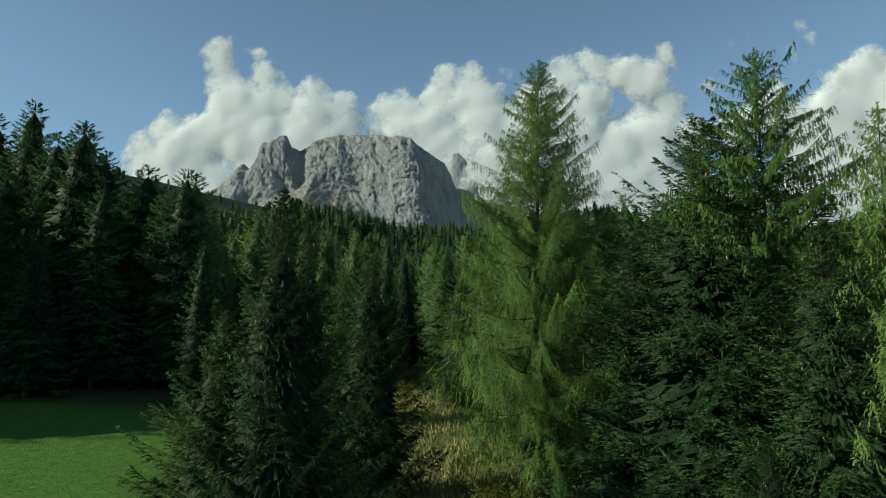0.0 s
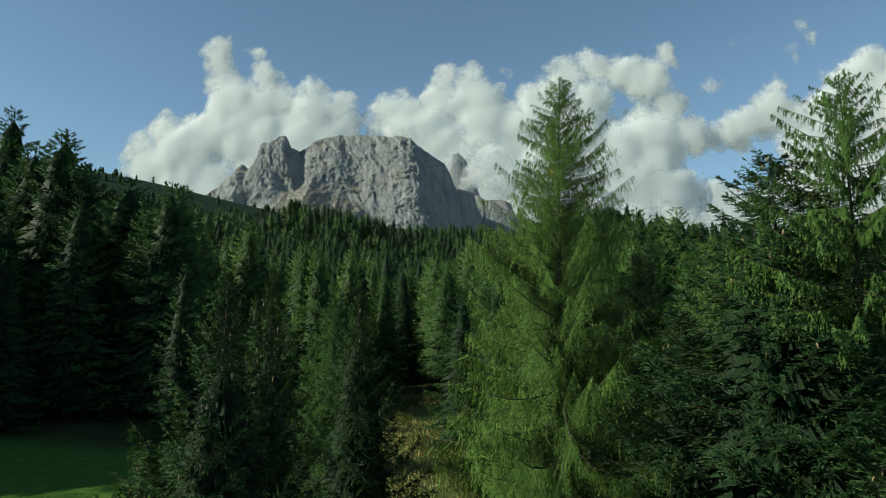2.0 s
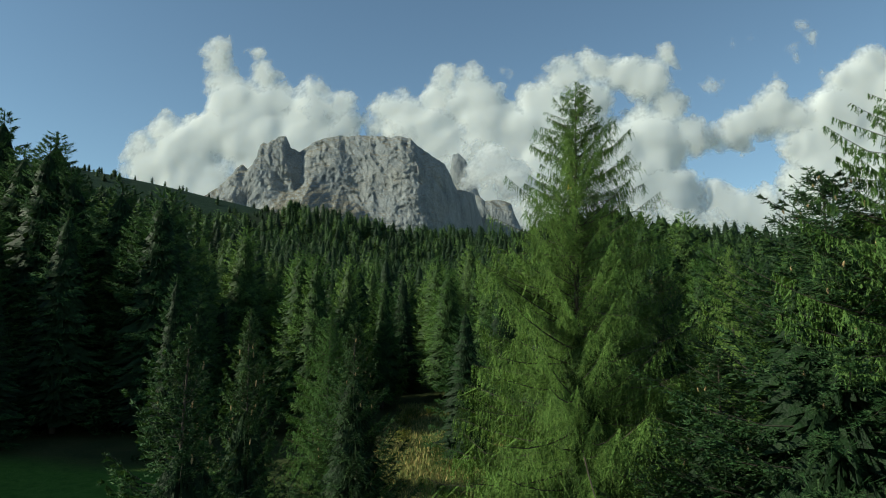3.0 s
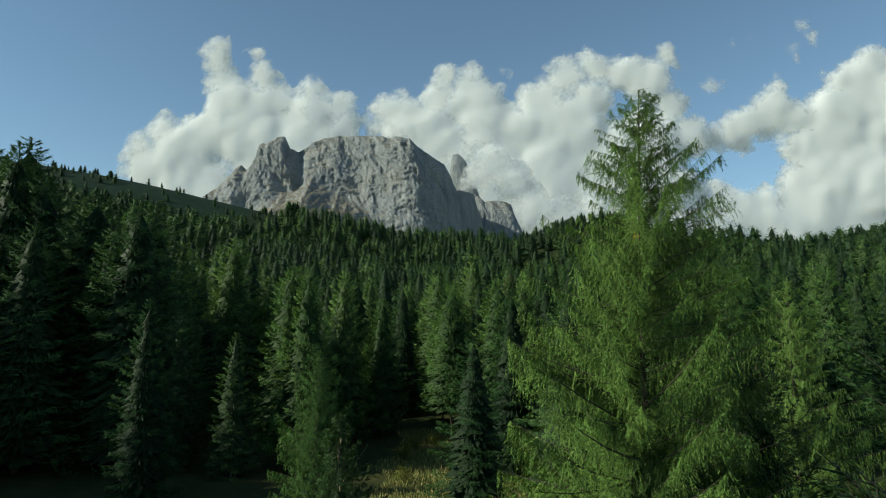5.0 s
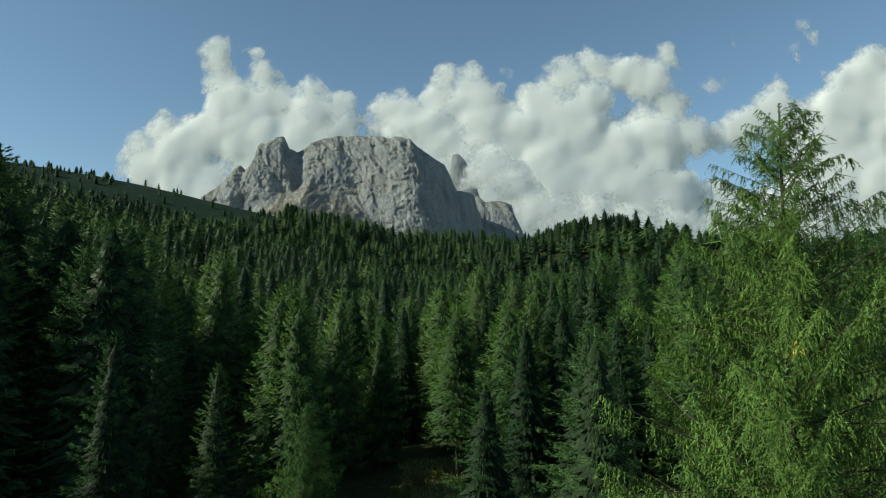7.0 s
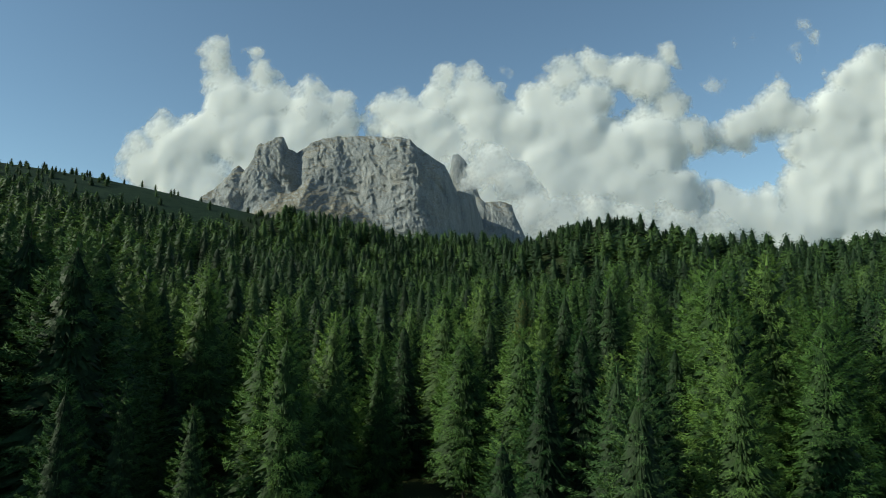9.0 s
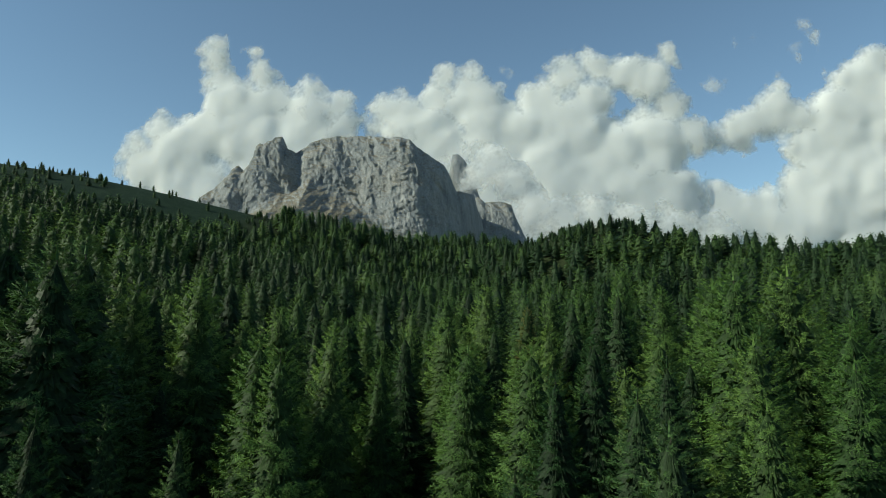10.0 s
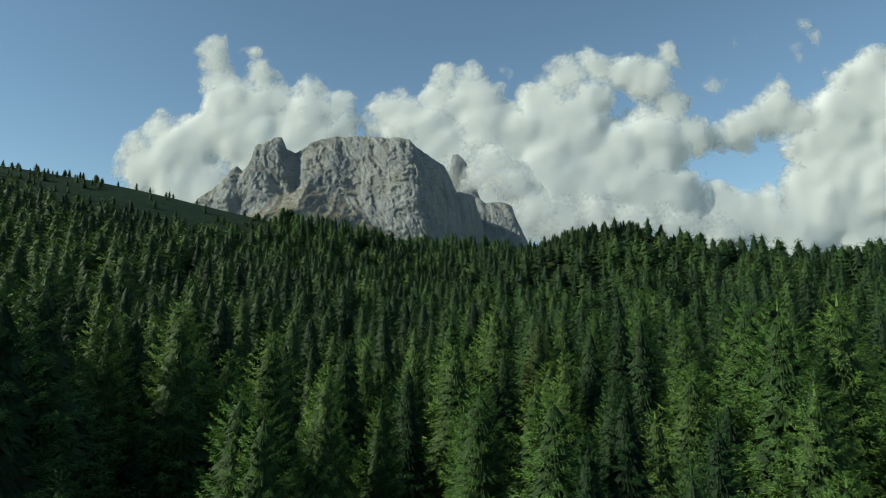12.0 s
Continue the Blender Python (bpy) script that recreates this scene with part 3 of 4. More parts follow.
def conifer_arrays(kind, seed, height, radius, boughs, twigs, needles=0, spray=0.3, fat=0.3, crown_from=0.05, limb_sides=3, ragged=0.3, thin=0.5, fine=False, chain=9, taper=0.76, drape=1.0):
    """Trunk, limb and needle arrays of one larch or spruce standing at the origin."""
    rng = np.random.default_rng(seed)
    larch = kind == "larch"
    # trunk, slightly bent
    rings, sides = 14, 8
    h = np.linspace(0, 1, rings)
    sway = 0.010 * height
    bend = lambda s: np.stack([sway * np.sin(seed) * np.sin(3.14 * s), sway * np.cos(seed) * np.sin(3.14 * s), s * height], -1)
    rad = (0.0075 * height * (1 - h) ** 0.85 + 0.012) * (1 + 0.5 * np.exp(-h * 30))
    ang = np.arange(sides) * 2 * np.pi / sides
    tv = bend(h)[:, None] + np.stack([np.cos(ang)[None] * rad[:, None], np.sin(ang)[None] * rad[:, None], np.zeros((rings, sides))], -1)
    i = np.arange(rings * sides).reshape(rings, sides)
    tq = np.stack([i[:-1], np.roll(i, -1, 1)[:-1], np.roll(i, -1, 1)[1:], i[1:]], -1).reshape(-1, 4)
    # boughs
    s = crown_from + (0.985 - crown_from) * (np.arange(boughs) + rng.random(boughs)) / boughs
    s = s ** (1.0 if larch else 0.92)
    q = (1 - s) / (1 - crown_from)
    az = np.arange(boughs) * 2.39996 + rng.normal(0, 0.35, boughs)
    shape = np.where(q < 0.85, (q / 0.85) ** taper, 1 - 0.35 * (q - 0.85) / 0.15)
    lobe = 1 + 0.12 * np.sin(az * 2 + seed) + 0.10 * np.sin(az * 3 + s * 9 + seed * 2)
    length = radius * shape * lobe * (1 - ragged + 2 * ragged * rng.random(boughs)) + 0.02 * radius
    slope0 = (0.55 * (1 - q) + 0.05 * q if larch else 0.75 * (1 - q) ** 1.5 - 0.22 * q) + rng.normal(0, 0.17 if larch else 0.10, boughs)
    curl = (0.16 if larch else 0.30) * (0.4 + q) + rng.normal(0, 0.06, boughs)
    sag = -0.30 * q
    out = np.stack([np.cos(az), np.sin(az), 0 * az], -1)
    root = bend(s)

    def along(u, k):
        """Point at u (0 to 1) of bough k."""
        r = length[k] * u
        return root[k] + out[k] * r[:, None] + np.array([0, 0, 1.0]) * (slope0[k] * r + length[k] * (sag[k] * u + curl[k] * u ** 2.2 - (0 if larch else 0.1 * np.sin(np.pi * u))))[:, None]

    segs = 4
    lv, lq, off = [], [], 0
    allk = np.arange(boughs)
    for j in range(segs):
        a, b = along(np.full(boughs, j / segs), allk), along(np.full(boughs, (j + 1) / segs), allk)
        thick = 0.007 * length + 0.005
        v, f = tubes(a, b, thick * (1 - 0.8 * j / segs), thick * (1 - 0.8 * (j + 1) / segs), limb_sides)
        lv.append(v), lq.append(f + off)
        off += len(v)
    down = np.array([0, 0, -1.0])
    nt, nv = [], []
    # twigs: each bough carries tapering drooping twigs on both sides, with one at its end
    for j in range(twigs):
        for flip in (-1.0, 1.0):
            u = np.clip((j + 0.5 + rng.uniform(-0.3, 0.3, boughs)) / twigs, 0.04, 1.0)
            half = thin / twigs
            a, b, c = along(np.clip(u - half, 0, 1), allk), along(np.clip(u + half, 0, 1.0), allk), along(u, allk)
            way0 = unit(b - a)
            sidev = np.stack([-np.sin(az), np.cos(az), 0 * az], -1) * flip
            if larch:
                hang = rng.uniform(0.25, 1.1, boughs) * (0.35 + 0.65 * q)
                way = unit(way0 * 0.5 + sidev * rng.uniform(0.3, 0.9, boughs)[:, None] + down * hang[:, None])
                reach = (length * (0.30 * (1 - u) + 0.13) + 0.10) * rng.uniform(0.6, 1.35, boughs)
            else:
                way = unit(way0 * 0.75 + sidev * rng.uniform(0.6, 1.0, boughs)[:, None] + down * (rng.uniform(0.05, 0.55, boughs) * (0.3 + 0.7 * q))[:, None])
                reach = (length * (0.42 * (1 - u) ** 0.8 + 0.10) + 0.06) * rng.uniform(0.65, 1.25, boughs)
            nt.append(np.stack([a, c + way * reach[:, None], b], 1))
    a, c = along(np.full(boughs, 0.8), allk), along(np.full(boughs, 1.0), allk)
    tipw = np.stack([-np.sin(az), np.cos(az), 0 * az], -1) * ((0.09 * length + 0.03) * min(1, 2 * thin))[:, None]
    nt.append(np.stack([a - tipw, c + (c - a) * 0.7, a + tipw], 1))
    nt = np.concatenate(nt).reshape(-1, 3)
    # needle sprays along the twigs, on trees close by
    if needles:
        weight = length ** 1.2 + (0.10 if larch else 0.25) * radius
        brush = [nt]
        per = int(needles / chain)
        k = rng.choice(boughs, per, p=weight / weight.sum())
        u = rng.random(per) ** 0.85 * 0.98 + 0.05
        here = along(u, k)
        sidev = np.stack([-np.sin(az[k]), np.cos(az[k]), 0 * u], -1)
        way0 = unit(along(np.minimum(u + 0.05, 1.05), k) - along(u - 0.05, k))
        flip = rng.choice([-1.0, 1.0], per)
        fan = rng.random(per)
        if larch:
            twig_way = unit(way0 * (0.35 * fan)[:, None] + sidev * (flip * (0.1 + 0.5 * fan))[:, None] + down * (0.85 + 0.5 * rng.random(per) - 0.85 * (1 - q[k]) ** 2)[:, None])
            twig_len = (0.22 + 0.20 * length[k]) * (0.35 + 0.9 * rng.random(per)) * (1.08 - 0.45 * u) * (0.7 + 0.3 * np.sqrt(q[k])) * drape
            bend_down = 0.25
        else:
            twig_way = unit(way0 * (0.55 + 0.3 * fan)[:, None] + sidev * (flip * (0.9 - 0.3 * u))[:, None] + down * (0.28 + 0.35 * rng.random(per) - 0.3 * (1 - q[k]))[:, None])
            twig_len = (0.10 + 0.36 * length[k] * (1.02 - u) + 0.06 * length[k]) * (0.6 + 0.6 * rng.random(per))
            bend_down = 0.30
        for j in range(chain):
            w = (j + rng.random(per)) / chain
            base = here + twig_way * (w * twig_len)[:, None] + down * (bend_down * w * w * twig_len)[:, None]
            jitter = rng.normal(size=(per, 3)) * (0.5 if larch else 0.42)
            way = unit(twig_way * 0.9 + jitter + np.array([0, 0, -0.25 if larch else 0.05]))
            sc = (0.65 + 0.7 * rng.random(per)) * (0.42 + 0.58 * np.sqrt(q[k]))
            if fine:
                brush.append(needles_tri(base, way, spray * sc, spray * fat * sc, rng))
            else:
                nv.append(sprays(base, way, spray * sc, spray * fat * sc, rng))
        nt = np.concatenate(brush)
        # leading shoot
        m = max(12, min(70, needles // 400))
        ss = 1 - 0.05 * rng.random(m)
        a2 = rng.random(m) * 6.283
        up = unit(np.stack([np.cos(a2) * 0.8, np.sin(a2) * 0.8, 0.7 + 0 * a2], -1))
        nv.append(sprays(bend(ss), up, spray * (0.5 + 0.5 * rng.random(m)), spray * fat * np.ones(m), rng))
        nv = np.concatenate(nv)
    else:
        nv = np.zeros((0, 3))
    high = np.flatnonzero(s > 0.45)
    k = rng.choice(high, 70)
    fruit = along(rng.uniform(0.55, 0.95, 70), k)
    return (tv.reshape(-1, 3), tq), (np.concatenate(lv), np.concatenate(lq)), (nv, nt), fruit


def outward(v, corners, height, own_share=0.38):
    """Faces turned to the outside of the crown, and normals between their own and the crown's."""
    f = v.reshape(-1, corners, 3)
    mid = f.mean(1)
    own = unit(np.cross(f[:, 1] - f[:, 0], f[:, 2] - f[:, 0]))
    crown = np.stack([mid[:, 0], mid[:, 1], 0 * mid[:, 2]], -1)
    crown = unit(unit(crown) + np.array([0, 0, 0.42]) + 0.9 * (np.maximum(mid[:, 2:] / height - 0.8, 0)) * np.array([0, 0, 2.0]))
    turn = (own * crown).sum(-1) < 0
    f = f.copy()
    f[turn] = f[turn][:, ::-1]
    own[turn] *= -1
    n = unit(crown * (1 - own_share) + own * own_share)
    return f.reshape(-1, 3), np.repeat(n, corners, 0)


def crown_mesh(name, kind, nv, nt, inner, mat, height):
    """Sprays (four corners each) and twigs (three each, the inner ones first) in one mesh."""
    quads = np.arange(len(nv)).reshape(-1, 4)
    tris = np.arange(len(nt)).reshape(-1, 3) + len(nv)
    share = 0.42 if len(nv) + len(nt) > 60000 else 0.33
    nt, tn = outward(nt, 3, height, share)
    if len(nv):
        nv, qn = outward(nv, 4, height, share)
        tn = np.concatenate([qn, tn])
    me = array_mesh(name, np.concatenate([nv, nt]), quads, tris, mat=mat)
    me.normals_split_custom_set_from_vertices(tn.tolist())
    # inner skirts take the needle colour darkened for crown shade
    me.materials.append(SHADED_INNER[kind, True])
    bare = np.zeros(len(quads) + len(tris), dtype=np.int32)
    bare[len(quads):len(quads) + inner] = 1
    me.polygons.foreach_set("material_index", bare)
    return me


def build_cone_mesh():
    """A hanging spruce cone: scales in rings on a spindle, stalk end up."""
    rings, sides = 9, 7
    h = np.linspace(0, 1, rings)
    rad = 0.030 * np.sin(np.pi * np.clip(h * 0.92 + 0.05, 0, 1)) ** 0.7 * np.where(np.arange(rings) % 2, 1.15, 0.85)
    ang = np.arange(sides) * 2 * np.pi / sides
    v = np.stack([np.cos(ang)[None] * rad[:, None], np.sin(ang)[None] * rad[:, None], np.repeat(-0.19 * h[:, None], sides, 1)], -1)
    i = np.arange(rings * sides).reshape(rings, sides)
    q = np.stack([i[:-1], np.roll(i, -1, 1)[:-1], np.roll(i, -1, 1)[1:], i[1:]], -1).reshape(-1, 4)
    return array_mesh("cone", v, q, mat=cone_scales)


cone_mesh = build_cone_mesh()


def conifer(name, kind, label, group, limbs=True, needle=None, cones=0, tufts=0, size=0.6, filled=0.0, filled_to=0.80, **shape):
    """A tree thing built at the origin: an Empty at its foot, with trunk, boughs and crown."""
    (tv, tq), (lv, lq), (nv, nt), fruit = conifer_arrays(kind, **shape)
    inner = 0
    if tufts:
        nt, inner = tuft_arrays(kind, shape["seed"], shape["height"], shape["radius"], shape["boughs"], tufts, size, shape["crown_from"], slender=0.19, core=0.8, tiers=40, teeth=26)
    tree = new(name)
    tree.empty_display_size = 0.5
    tagged(tree, label, "tree", group)
    part("trunk", array_mesh("trunk", tv, tq, mat=bark, shade=True), tree, "straight brown scaly trunk")
    if limbs:
        tagged(part("branchwork", array_mesh("branchwork", lv, lq, mat=bark), tree, "bare brown boughs"), kind="stuff")
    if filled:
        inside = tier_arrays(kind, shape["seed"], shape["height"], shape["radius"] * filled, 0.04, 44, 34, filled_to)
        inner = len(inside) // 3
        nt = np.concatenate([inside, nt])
    tagged(part("crown", crown_mesh("crown", kind, nv, nt, inner, needle or (larch_needles if kind == "larch" else far_spruce_needles), shape["height"]), tree), kind="stuff")
    for n in range(cones):
        hung = part("cone", cone_mesh, tree)
        hung.matrix_basis = pose(*fruit[n], random.uniform(-12, 12), random.uniform(-12, 12), random.uniform(0, 360))
    return tree


def stand(tree, height0, x, y, tip, turn, wide=1.0):
    """The pose for a tree of height0 with its foot on the ground at (x, y) and its tip at that height."""
    z = float(terrain(x, y)) - 0.15
    s = (tip - z) / height0
    return pose(x, y, z, 0, 0, turn) @ Matrix.Diagonal((s * wide, s * wide, s, 1))


def plant(src, m):
    """A copy of a planted tree at the pose m, whatever the size of the first."""
    return copy_thing(src, m @ Matrix.Diagonal((*(1 / c for c in src.scale), 1)))


LARCH_NEAR = "feathery light green larch with hanging needle curtains"
SPRUCE_NEAR = "dense dark green spruce with layered drooping boughs"
larch_near = conifer("larch_tree", "larch", "tall yellow-green larch with arching boughs in the glade", "near trees", needle=glade_larch_needles, seed=5, height=24.5, radius=5.5, crown_from=0.14, filled=0.30, filled_to=0.52,
                     boughs=430, ragged=0.30, twigs=3, thin=0.02, needles=840000, chain=15, spray=0.098, fat=0.30, fine=True)
larch_slim = conifer("larch_tree", "larch", LARCH_NEAR, "near trees", needle=larch_needles, seed=12, height=22, radius=4.9,
                     boughs=320, ragged=0.30, twigs=3, thin=0.02, needles=130000, chain=12, spray=0.19, fat=0.32, fine=True)
larch_crowded = conifer("larch_tree", "larch", "light green larch top rising behind a dark spruce", "near trees", needle=larch_needles, seed=17, height=22, radius=4.4, crown_from=0.58,
                        boughs=150, ragged=0.22, twigs=3, thin=0.02, needles=120000, chain=12, spray=0.14, fat=0.32, drape=0.55, fine=True)
spruce_near = conifer("spruce_tree", "spruce", SPRUCE_NEAR, "near trees", needle=spruce_needles, seed=23, height=20, radius=5.0,
                      boughs=280, twigs=8, thin=0.10, needles=125000, chain=10, spray=0.17, fat=0.40, fine=True, filled=0.76, taper=0.72, cones=44)
spruce_slim = conifer("spruce_tree", "spruce", SPRUCE_NEAR, "near trees", needle=spruce_needles, seed=31, height=16, radius=4.4,
                      boughs=230, twigs=8, thin=0.10, needles=90000, chain=10, spray=0.15, fat=0.38, fine=True, filled=0.62, taper=0.95, cones=36)

larch_near.matrix_basis = stand(larch_near, 24.5, 5.45, 35.7, 25.9, 0)
spruce_near.matrix_basis = stand(spruce_near, 20, 12.0, 29.3, 20.2, 40, 1.35)
larch_crowded.matrix_basis = stand(larch_crowded, 22, 13.6, 27.4, 22.6, 200, 0.85)
larch_slim.matrix_basis = stand(larch_slim, 22, -9.6, 63.3, 17.3, 75, 1.0)
spruce_slim.matrix_basis = stand(spruce_slim, 16, -4.1, 37.0, 15.6, 10, 0.9)
for x, y, tip, turn, wide in ((-5.3, 21.5, 15.1, 80, 0.92), (-7.2, 22.0, 11.0, 160, 1.2), (-5.35, 25.6, 15.3, 300, 0.66),
                              (10.2, 40.0, 18.0, 210, 1.0), (9.0, 31.0, 14.6, 120, 1.25), (9.9, 20.6, 7.2, 20, 0.8), (13.9, 23.9, 14.4, 95, 1.25)):
    src, h0 = (spruce_slim, 16) if tip < 18 else (spruce_near, 20)
    plant(src, stand(src, h0, x, y, tip, turn, wide))
for x, y, tip, turn, wide in ((16.2, 23.5, 18.8, 15, 0.9), (21.5, 58.0, 22.0, 100, 1.0), (3.5, 20.6, 6.3, 250, 0.8)):
    plant(larch_slim, stand(larch_slim, 22, x, y, tip, turn, wide))

# middle distance: trees one can still count
MID = []
for k in range(3):
    MID.append(("larch", conifer("larch_tree", "larch", "light green larch in the mixed forest", "forest trees", seed=50 + k, height=22,
                                 radius=4.4 + 0.3 * k, crown_from=(0.06, 0.10, 0.14)[k], boughs=150, twigs=1, tufts=5600, size=0.52, limbs=False)))
for k in range(3):
    MID.append(("spruce", conifer("spruce_tree", "spruce", "dark green spruce in the mixed forest", "forest trees", seed=70 + k, height=22,
                                  radius=4.1 + 0.3 * k, crown_from=0.05, boughs=150, twigs=1, tufts=5600, size=0.52, limbs=False)))
# the six nearest kinds, with finer needles
for kind, k in (("larch", 0), ("larch", 1), ("larch", 2), ("spruce", 0), ("spruce", 1), ("spruce", 2)):
    MID.append((kind, conifer(kind + "_tree", kind, "light green larch at the forest edge" if kind == "larch" else "dark green spruce at the forest edge", "forest edge trees",
                              seed=(110 if kind == "larch" else 130) + k, height=22, radius=4.2 + 0.3 * k, crown_from=(0.06, 0.10, 0.2)[k] if kind == "larch" else 0.05,
                              boughs=170, twigs=1, tufts=14000, size=0.42, limbs=False)))
MID.append(("larch", conifer("larch_tree", "larch", "thin yellowing larch among the green trees", "forest edge trees", needle=fading_needles, seed=141, height=22, radius=3.6,
                             crown_from=0.2, boughs=120, twigs=1, tufts=7000, size=0.42, limbs=False)))
NAMED = [(-28.4, 77.6, 22.0, 3), (2.0, 76.0, 18.6, 4), (9.2, 69.0, 22.4, 5), (38, 111, 35.2, 0), (31, 109.5, 34.6, 1), (-16.5, 92.5, 25.8, 0), (0.5, 109.5, 26, 2), (-19, 95, 27, 1), (-24, 90, 19, 3), (-31, 92, 21, 4),
         (7, 90, 24, 4), (12, 84, 23, 5), (17, 92, 25, 3), (6.5, 101, 26, 1), (22, 85, 22, 2), (26, 95, 27, 0), (13, 102, 27, 4),
         (32, 90, 25, 1), (38, 100, 28, 2), (46, 95, 27, 0), (55, 104, 28, 3), (30, 102, 28, 5),
         (-14.7, 109, 28, 0), (-35, 123, 35, 0), (-44, 124, 34.5, 0), (-75, 116, 54, 4), (-55, 97, 43, 4), (-62, 110, 48, 3), (-39.3, 102, 36.7, 4),
         (-61, 101, 43, 4), (-51.5, 97.5, 39, 5), (-77.6, 110, 49.6, 3), (-46, 100, 37.4, 5), (-70, 108, 46, 5), (-57, 106, 41, 3), (-42, 97, 32, 4),
         (-49, 93, 30, 3), (-66, 97, 36, 5), (-58, 92, 30, 4), (-37, 93, 35, 5), (-34.5, 104, 19, 1), (13.6, 146, 27, 2), (59, 133, 31, 1), (49, 126, 29.5, 2), (40, 123, 30, 0),
         (38.3, 116.6, 27.8, 1), (37.8, 131.9, 35.5, 2), (28.7, 127, 27.3, 0), (13.9, 160, 32.6, 6), (12.4, 151, 25.5, 6), (22.6, 153.5, 35.6, 0), (30.4, 154, 39, 2), (35.7, 148.5, 35.4, 1),
         (-9.7, 113.5, 24.4, 0), (1.4, 125.6, 23.9, 1), (10.6, 135.4, 22.7, 5), (18.3, 129.4, 23.1, 0), (28.4, 143.3, 25.8, 2), (-17.8, 124.6, 26, 1), (-19.2, 191, 32.3, 0), (2.3, 178, 33.2, 1), (13.3, 131.2, 28.7, 0)]
rng = np.random.default_rng(77)
spots = [(x, y, tip, kind + 6) for x, y, tip, kind in NAMED]
taken = [(x, y) for x, y, _, _ in spots]


def room(x, y):
    """How dense the forest stands at a place, 0 to 1."""
    d = np.ones_like(x)
    d = d * (1 - smooth(0.1, 0.5, lawn_mask(x, y)))
    d = d * (1 - smooth(0.3, 0.7, glade_mask(x, y)))
    d = d * (1 - smooth(0.3, 0.7, alp_mask(x, y, 0.45)) * np.where(x < -120, 0.3 + 0.55 * smooth(-350, -290, x), 1.0))
    return d


step = 8.2
jx, jy = np.meshgrid(np.arange(-640, 520, step), np.arange(46, 674, step))
jx = (jx + rng.uniform(-0.45, 0.45, jx.shape) * step).ravel()
jy = (jy + rng.uniform(-0.45, 0.45, jy.shape) * step).ravel()
# the extra 60 m on the left adds unseen trees for their shadows
keep = (np.abs(jx + 8) < 0.72 * jy + 26 + np.where((jx < 0) & (jy < 170), 60, 0)) & (rng.random(len(jx)) < (0.76 - 0.20 * smooth(170, 300, jy)) * room(jx, jy))
near_zone = (jy < 104) & (jx > -40) & (jx < 75)
keep &= ~near_zone
tx = np.array(taken)
jx, jy = jx[keep], jy[keep]
free = (np.hypot(jx[:, None] - tx[None, :, 0], jy[:, None] - tx[None, :, 1]) > 4.5).all(1)
jx, jy = jx[free], jy[free]
cx, cy = rng.uniform(50, 166, 110), rng.uniform(448, 500, 110)
jx, jy = np.concatenate([jx, cx]), np.concatenate([jy, cy])
jh = rng.uniform(14.5, 25.0, len(jx)) * (1 - 0.62 * smooth(436, 458, jy) * smooth(0.25, 0.8, np.exp(-((jx - 108) / 80) ** 2 - ((jy - 478) / 70) ** 2)))
jh = np.where((jx < -150) & (jy > 520), jh * 0.36, jh)
jh = np.where(jy > 200, jh * 0.92, jh)
jh = np.where((jx > 125) & (jy > 230), jh * 0.85, jh)
jh = np.where((jx < -40) & (jy < 130), jh * 1.2, jh)
# trees left of the view, made taller to shade the left forest
jh = np.where((jx < -82) & (jy < 130), np.minimum(jh * 1.7, 42), jh)
species = (fbm(jx / 40, jy / 40, 3, 61) + rng.normal(0, 0.45, len(jx)) > -0.05 + 0.22 * smooth(180, 380, jy) + 1.8 * smooth(-25, -50, jx) * (jy < 130) + 0.9 * np.exp(-((jx - 108) / 60) ** 2 - ((jy - 478) / 45) ** 2)).astype(int)
dist = np.hypot(jx, jy - 30)
order = np.argsort(dist)
count = 150
for i in order[:count]:
    base = float(terrain(jx[i], jy[i]))
    spots.append((jx[i], jy[i], base + jh[i], int(rng.integers(3)) + (0 if species[i] else 3)))
used = set()
for x, y, tip, kind in spots:
    src = MID[kind][1]
    m = stand(src, 22, float(x), float(y), float(tip), float(rng.uniform(0, 360)), float(rng.uniform(0.86, 1.16)) * (1.3 if x < -33 and y < 120 else 1.0))
    if kind in used:
        plant(src, m)
    else:
        src.matrix_basis = m
        used.add(kind)


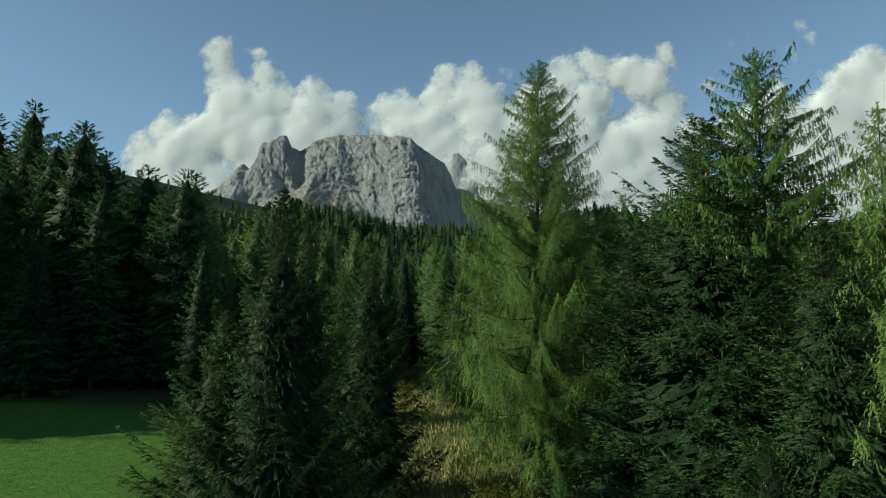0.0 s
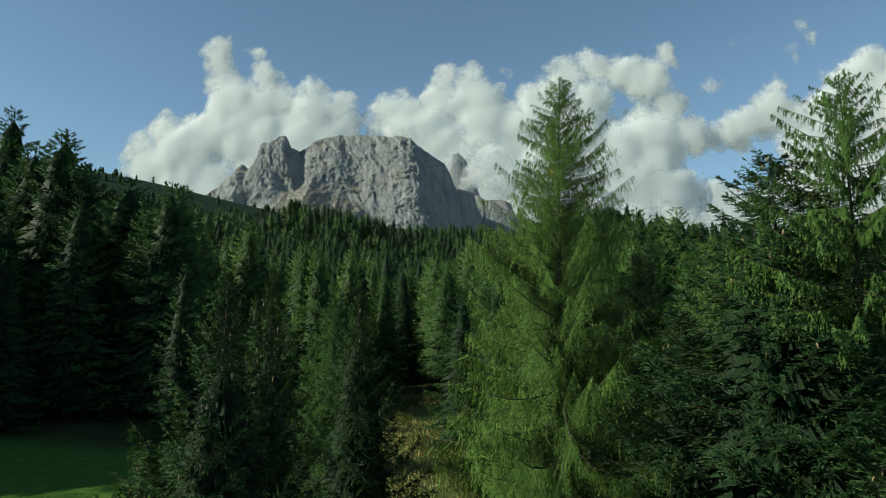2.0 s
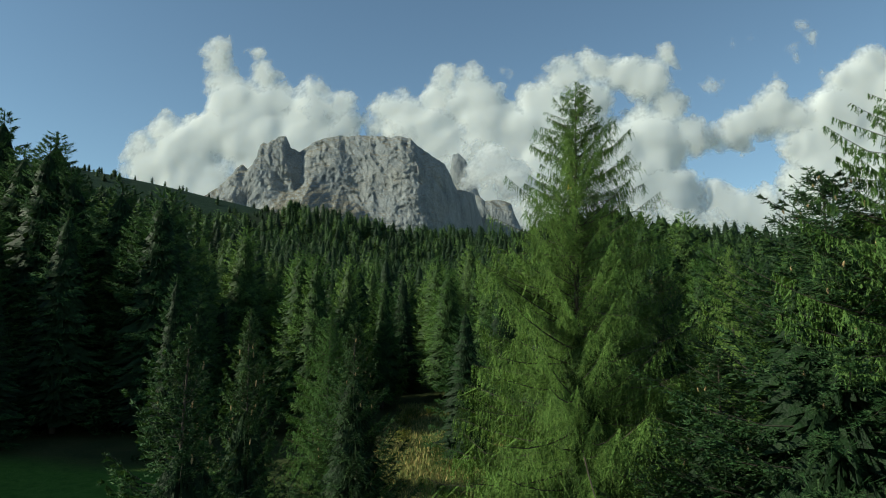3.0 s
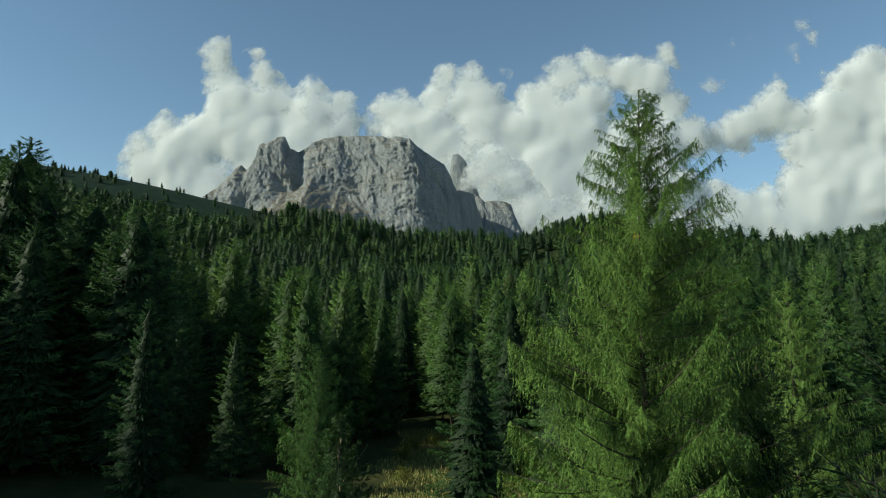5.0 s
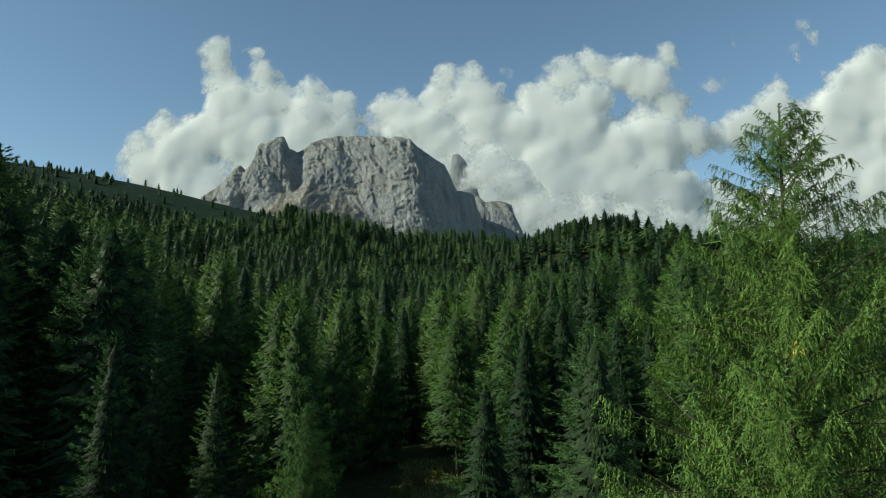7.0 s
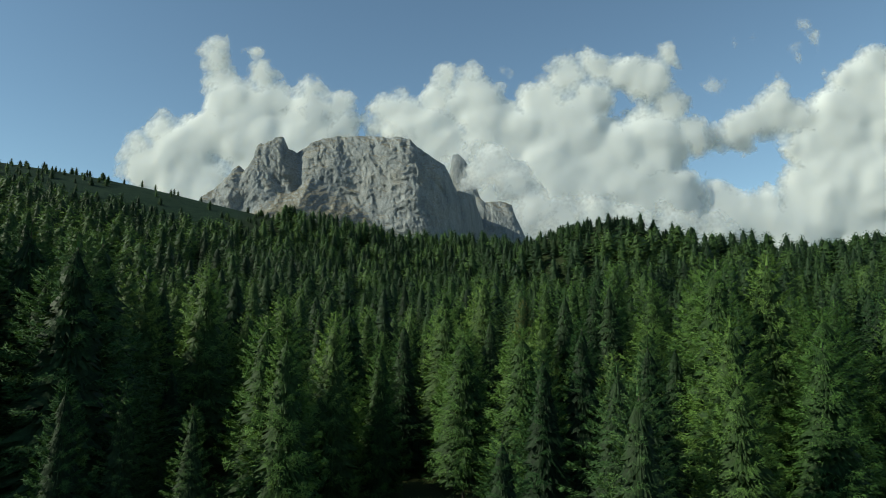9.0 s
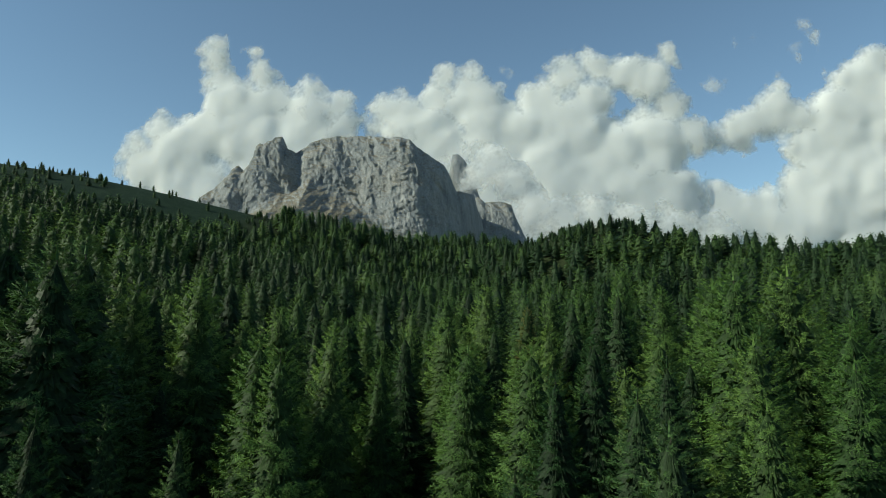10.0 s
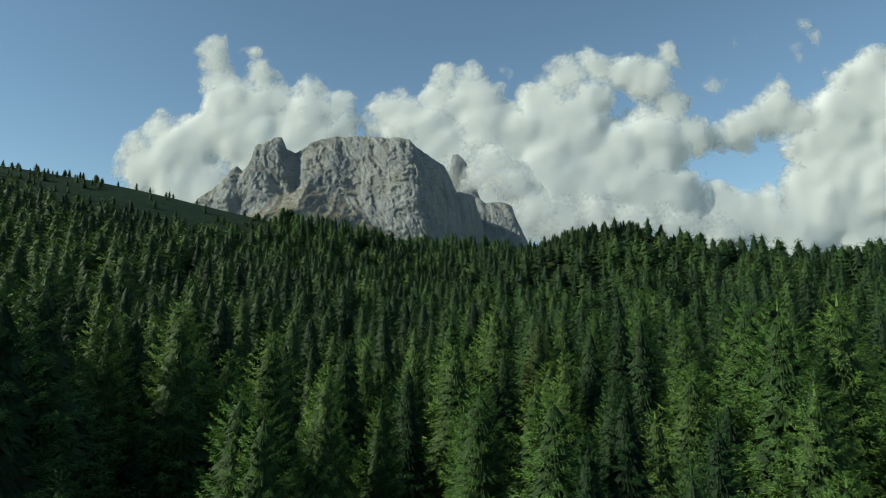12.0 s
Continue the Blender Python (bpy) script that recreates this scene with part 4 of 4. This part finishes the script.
def wood(name, kind, seed, idx, boughs, tufts, size, slender, clothed, tiers, teeth, widen, mat, label):
    """The rest of the forest of one species and distance: all its trees in one mesh."""
    if not len(idx):
        return
    models = []
    for k in range(6):
        nt, inner = tuft_arrays(kind, seed + k, 22, 3.7 + 0.25 * k, boughs, tufts, size, slender=slender, clothed=clothed, core=0.82, tiers=tiers, teeth=teeth)
        models.append((*outward(nt, 3, 22, 0.25), np.arange(len(nt) // 3) < inner))
    verts, tone, normals, bare = [], [], [], []
    local = np.random.default_rng(seed)
    for i in idx:
        v, n, inside = models[local.integers(6)]
        bare.append(inside)
        s, w, a = jh[i] / 22, local.uniform(1.0, 1.4) * widen, local.uniform(0, 6.283)
        c, d = math.cos(a) * s * w, math.sin(a) * s * w
        verts.append(np.stack([v[:, 0] * c - v[:, 1] * d + jx[i], v[:, 0] * d + v[:, 1] * c + jy[i], v[:, 2] * s + jz[i]], -1))
        normals.append(np.stack([n[:, 0] * math.cos(a) - n[:, 1] * math.sin(a), n[:, 0] * math.sin(a) + n[:, 1] * math.cos(a), n[:, 2]], -1))
        tone.append(np.full(len(v), local.random()))
    verts = np.concatenate(verts)
    me = array_mesh(name, verts, None, np.arange(len(verts)).reshape(-1, 3), mat=mat)
    me.normals_split_custom_set_from_vertices(np.concatenate(normals).tolist())
    # second slot: inner skirts, their shade painted into the needle colour
    me.materials.append(SHADED_INNER[kind, False])
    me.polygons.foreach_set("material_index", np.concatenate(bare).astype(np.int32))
    a = me.attributes.new("tree_tone", "FLOAT", "POINT")
    a.data.foreach_set("value", np.concatenate(tone).astype(np.float32))
    tagged(new(name, me), label, "forest", kind="stuff")


jz = terrain(jx, jy) - 0.3
rest = order[count:]
for lo, hi, boughs, tufts, size, slender, clothed, tiers, teeth, widen in (
        (0, 215, 130, 1900, 0.72, 0.23, 0.0, 24, 14, 1.05), (215, 350, 90, 640, 1.0, 0.30, 0.1, 14, 10, 1.35), (350, 2000, 60, 220, 1.4, 0.40, 0.15, 9, 8, 1.5)):
    band = rest[(dist[rest] >= lo) & (dist[rest] < hi)]
    wood("larch_wood", "larch", 900 + lo, band[species[band] == 1], boughs, tufts, size, slender, clothed, tiers, teeth, widen, larch_wood_needles, "light green larch forest covering the slope")
    wood("spruce_wood", "spruce", 950 + lo, band[species[band] == 0], boughs, tufts, size, slender, clothed, tiers, teeth, widen, spruce_wood_needles, "dark green spruce forest covering the slope")


# ---- small growth in the glade ----
def build_yellow(nt, bsdf):
    n = noise_tex(nt, 5, 3)
    nt.links.new(ramp(nt, n, [(0.3, (0.42, 0.30, 0.02)), (0.7, (0.62, 0.48, 0.06))]), bsdf.inputs["Base Color"])
    bsdf.inputs["Roughness"].default_value = 0.7


yellow_needles = material("yellowed_needles", build_yellow)
grow = np.random.default_rng(404)
at_tree = larch_near.matrix_basis.inverted() @ Vector((4.75, 34.4, 21.0))
n = 14
way = unit(grow.normal(size=(n, 3)) * 0.5 + np.array([-0.5, -0.3, -0.7]))
base = np.array(at_tree) + grow.normal(size=(n, 3)) * np.array([0.06, 0.06, 0.05])
sv = sprays(base, way, grow.uniform(0.12, 0.26, n), np.full(n, 0.04), grow)
part("sprig", array_mesh("sprig", sv, np.arange(len(sv)).reshape(-1, 4), mat=yellow_needles), larch_near, "one yellowed autumn sprig")

shrub_leaves = foliage("shrub_leaves", (0.055, 0.085, 0.016), (0.125, 0.150, 0.028), (0.24, 0.19, 0.045))


def shrub_mesh(seed, height, spread):
    """A low rounded bush: stems from the foot, leaf sprays over uneven lobes."""
    r = np.random.default_rng(seed)
    stems = 16
    foot = r.normal(size=(stems, 3)) * np.array([0.12, 0.12, 0.0])
    aim = np.stack([r.normal(0, 0.5, stems) * spread, r.normal(0, 0.5, stems) * spread, r.uniform(0.55, 0.95, stems) * height], -1)
    tv, tq = tubes(foot, aim, np.full(stems, 0.018), np.full(stems, 0.006))
    k = r.integers(0, stems, 900)
    at = foot[k] + (aim - foot)[k] * r.uniform(0.35, 1.05, 900)[:, None] + r.normal(size=(900, 3)) * 0.16 * spread
    at[:, 2] = np.maximum(at[:, 2], 0.05)
    w = unit(unit(at - np.array([0, 0, 0.3 * height])) + r.normal(size=(900, 3)) * 0.6)
    lv, ln = outward(sprays(at, w, r.uniform(0.10, 0.22, 900), np.full(900, 0.07), r), 4, height)
    leaves = array_mesh("leaves", lv, np.arange(len(lv)).reshape(-1, 4), mat=shrub_leaves)
    leaves.normals_split_custom_set_from_vertices(ln.tolist())
    return array_mesh("stems", tv, tq, mat=bark), leaves


def shrub(seed, height, spread):
    bush = tagged(new("shrub"), "low yellow-green bush in the rough glade grass", "shrub", "glade shrubs")
    bush.empty_display_size = 0.3
    stems, leaves = shrub_mesh(seed, height, spread)
    tagged(part("stems", stems, bush), kind="stuff")
    tagged(part("leaves", leaves, bush), kind="stuff")
    return bush


bush = shrub(5, 1.7, 1.3)
bush.matrix_basis = pose(-4.6, 104.0, float(terrain(-4.6, 104.0)) - 0.03, 0, 0, 20)
for x, y, sc, turn in ((-2.2, 107.5, 0.8, 90), (-5.6, 98.0, 1.2, 140), (1.8, 111.0, 0.9, 210), (-4.9, 88.0, 1.0, 280), (3.6, 95.0, 1.1, 330),
                       (4.2, 32.6, 1.1, 20), (6.6, 31.8, 1.25, 110), (2.4, 34.4, 0.9, 200), (-3.8, 66.0, 0.7, 60), (2.4, 58.0, 0.8, 10), (-2.8, 49.0, 0.6, 180), (-13.5, 48.0, 1.3, 40), (-15.0, 44.0, 1.1, 250)):
    plant(bush, pose(x, y, float(terrain(x, y)) - 0.03, 0, 0, turn) @ Matrix.Diagonal((sc, sc, sc, 1)))


def build_straw(nt, bsdf):
    geo = nt.nodes.new("ShaderNodeNewGeometry")
    col = ramp(nt, geo.outputs["Random Per Island"], [(0.0, (0.07, 0.11, 0.02)), (0.5, (0.17, 0.18, 0.045)), (1.0, (0.34, 0.25, 0.09))])
    nt.links.new(col, bsdf.inputs["Base Color"])
    bsdf.inputs["Roughness"].default_value = 0.8


straw = material("rough_grass_blades", build_straw)
n = 26000
gx, gy = grow.uniform(-8.5, 8.5, n), grow.uniform(26, 117, n)
clump = fbm(gx / 2.5, gy / 2.5, 3, 91)
ok = (glade_mask(gx, gy) > 0.35) & (clump > -0.4)
gx, gy = gx[ok], gy[ok]
foot = np.stack([gx, gy, terrain(gx, gy) - 0.02], -1)
lean = unit(np.stack([grow.normal(0, 0.35, len(gx)), grow.normal(0, 0.35, len(gx)), np.ones(len(gx))], -1))
bv = sprays(foot, lean, grow.uniform(0.25, 0.75, len(gx)), grow.uniform(0.05, 0.12, len(gx)), grow)
tagged(new("grass", array_mesh("grass", bv, np.arange(len(bv)).reshape(-1, 4), mat=straw)), "rough straw-coloured autumn grass in the glade", "grass", kind="stuff")
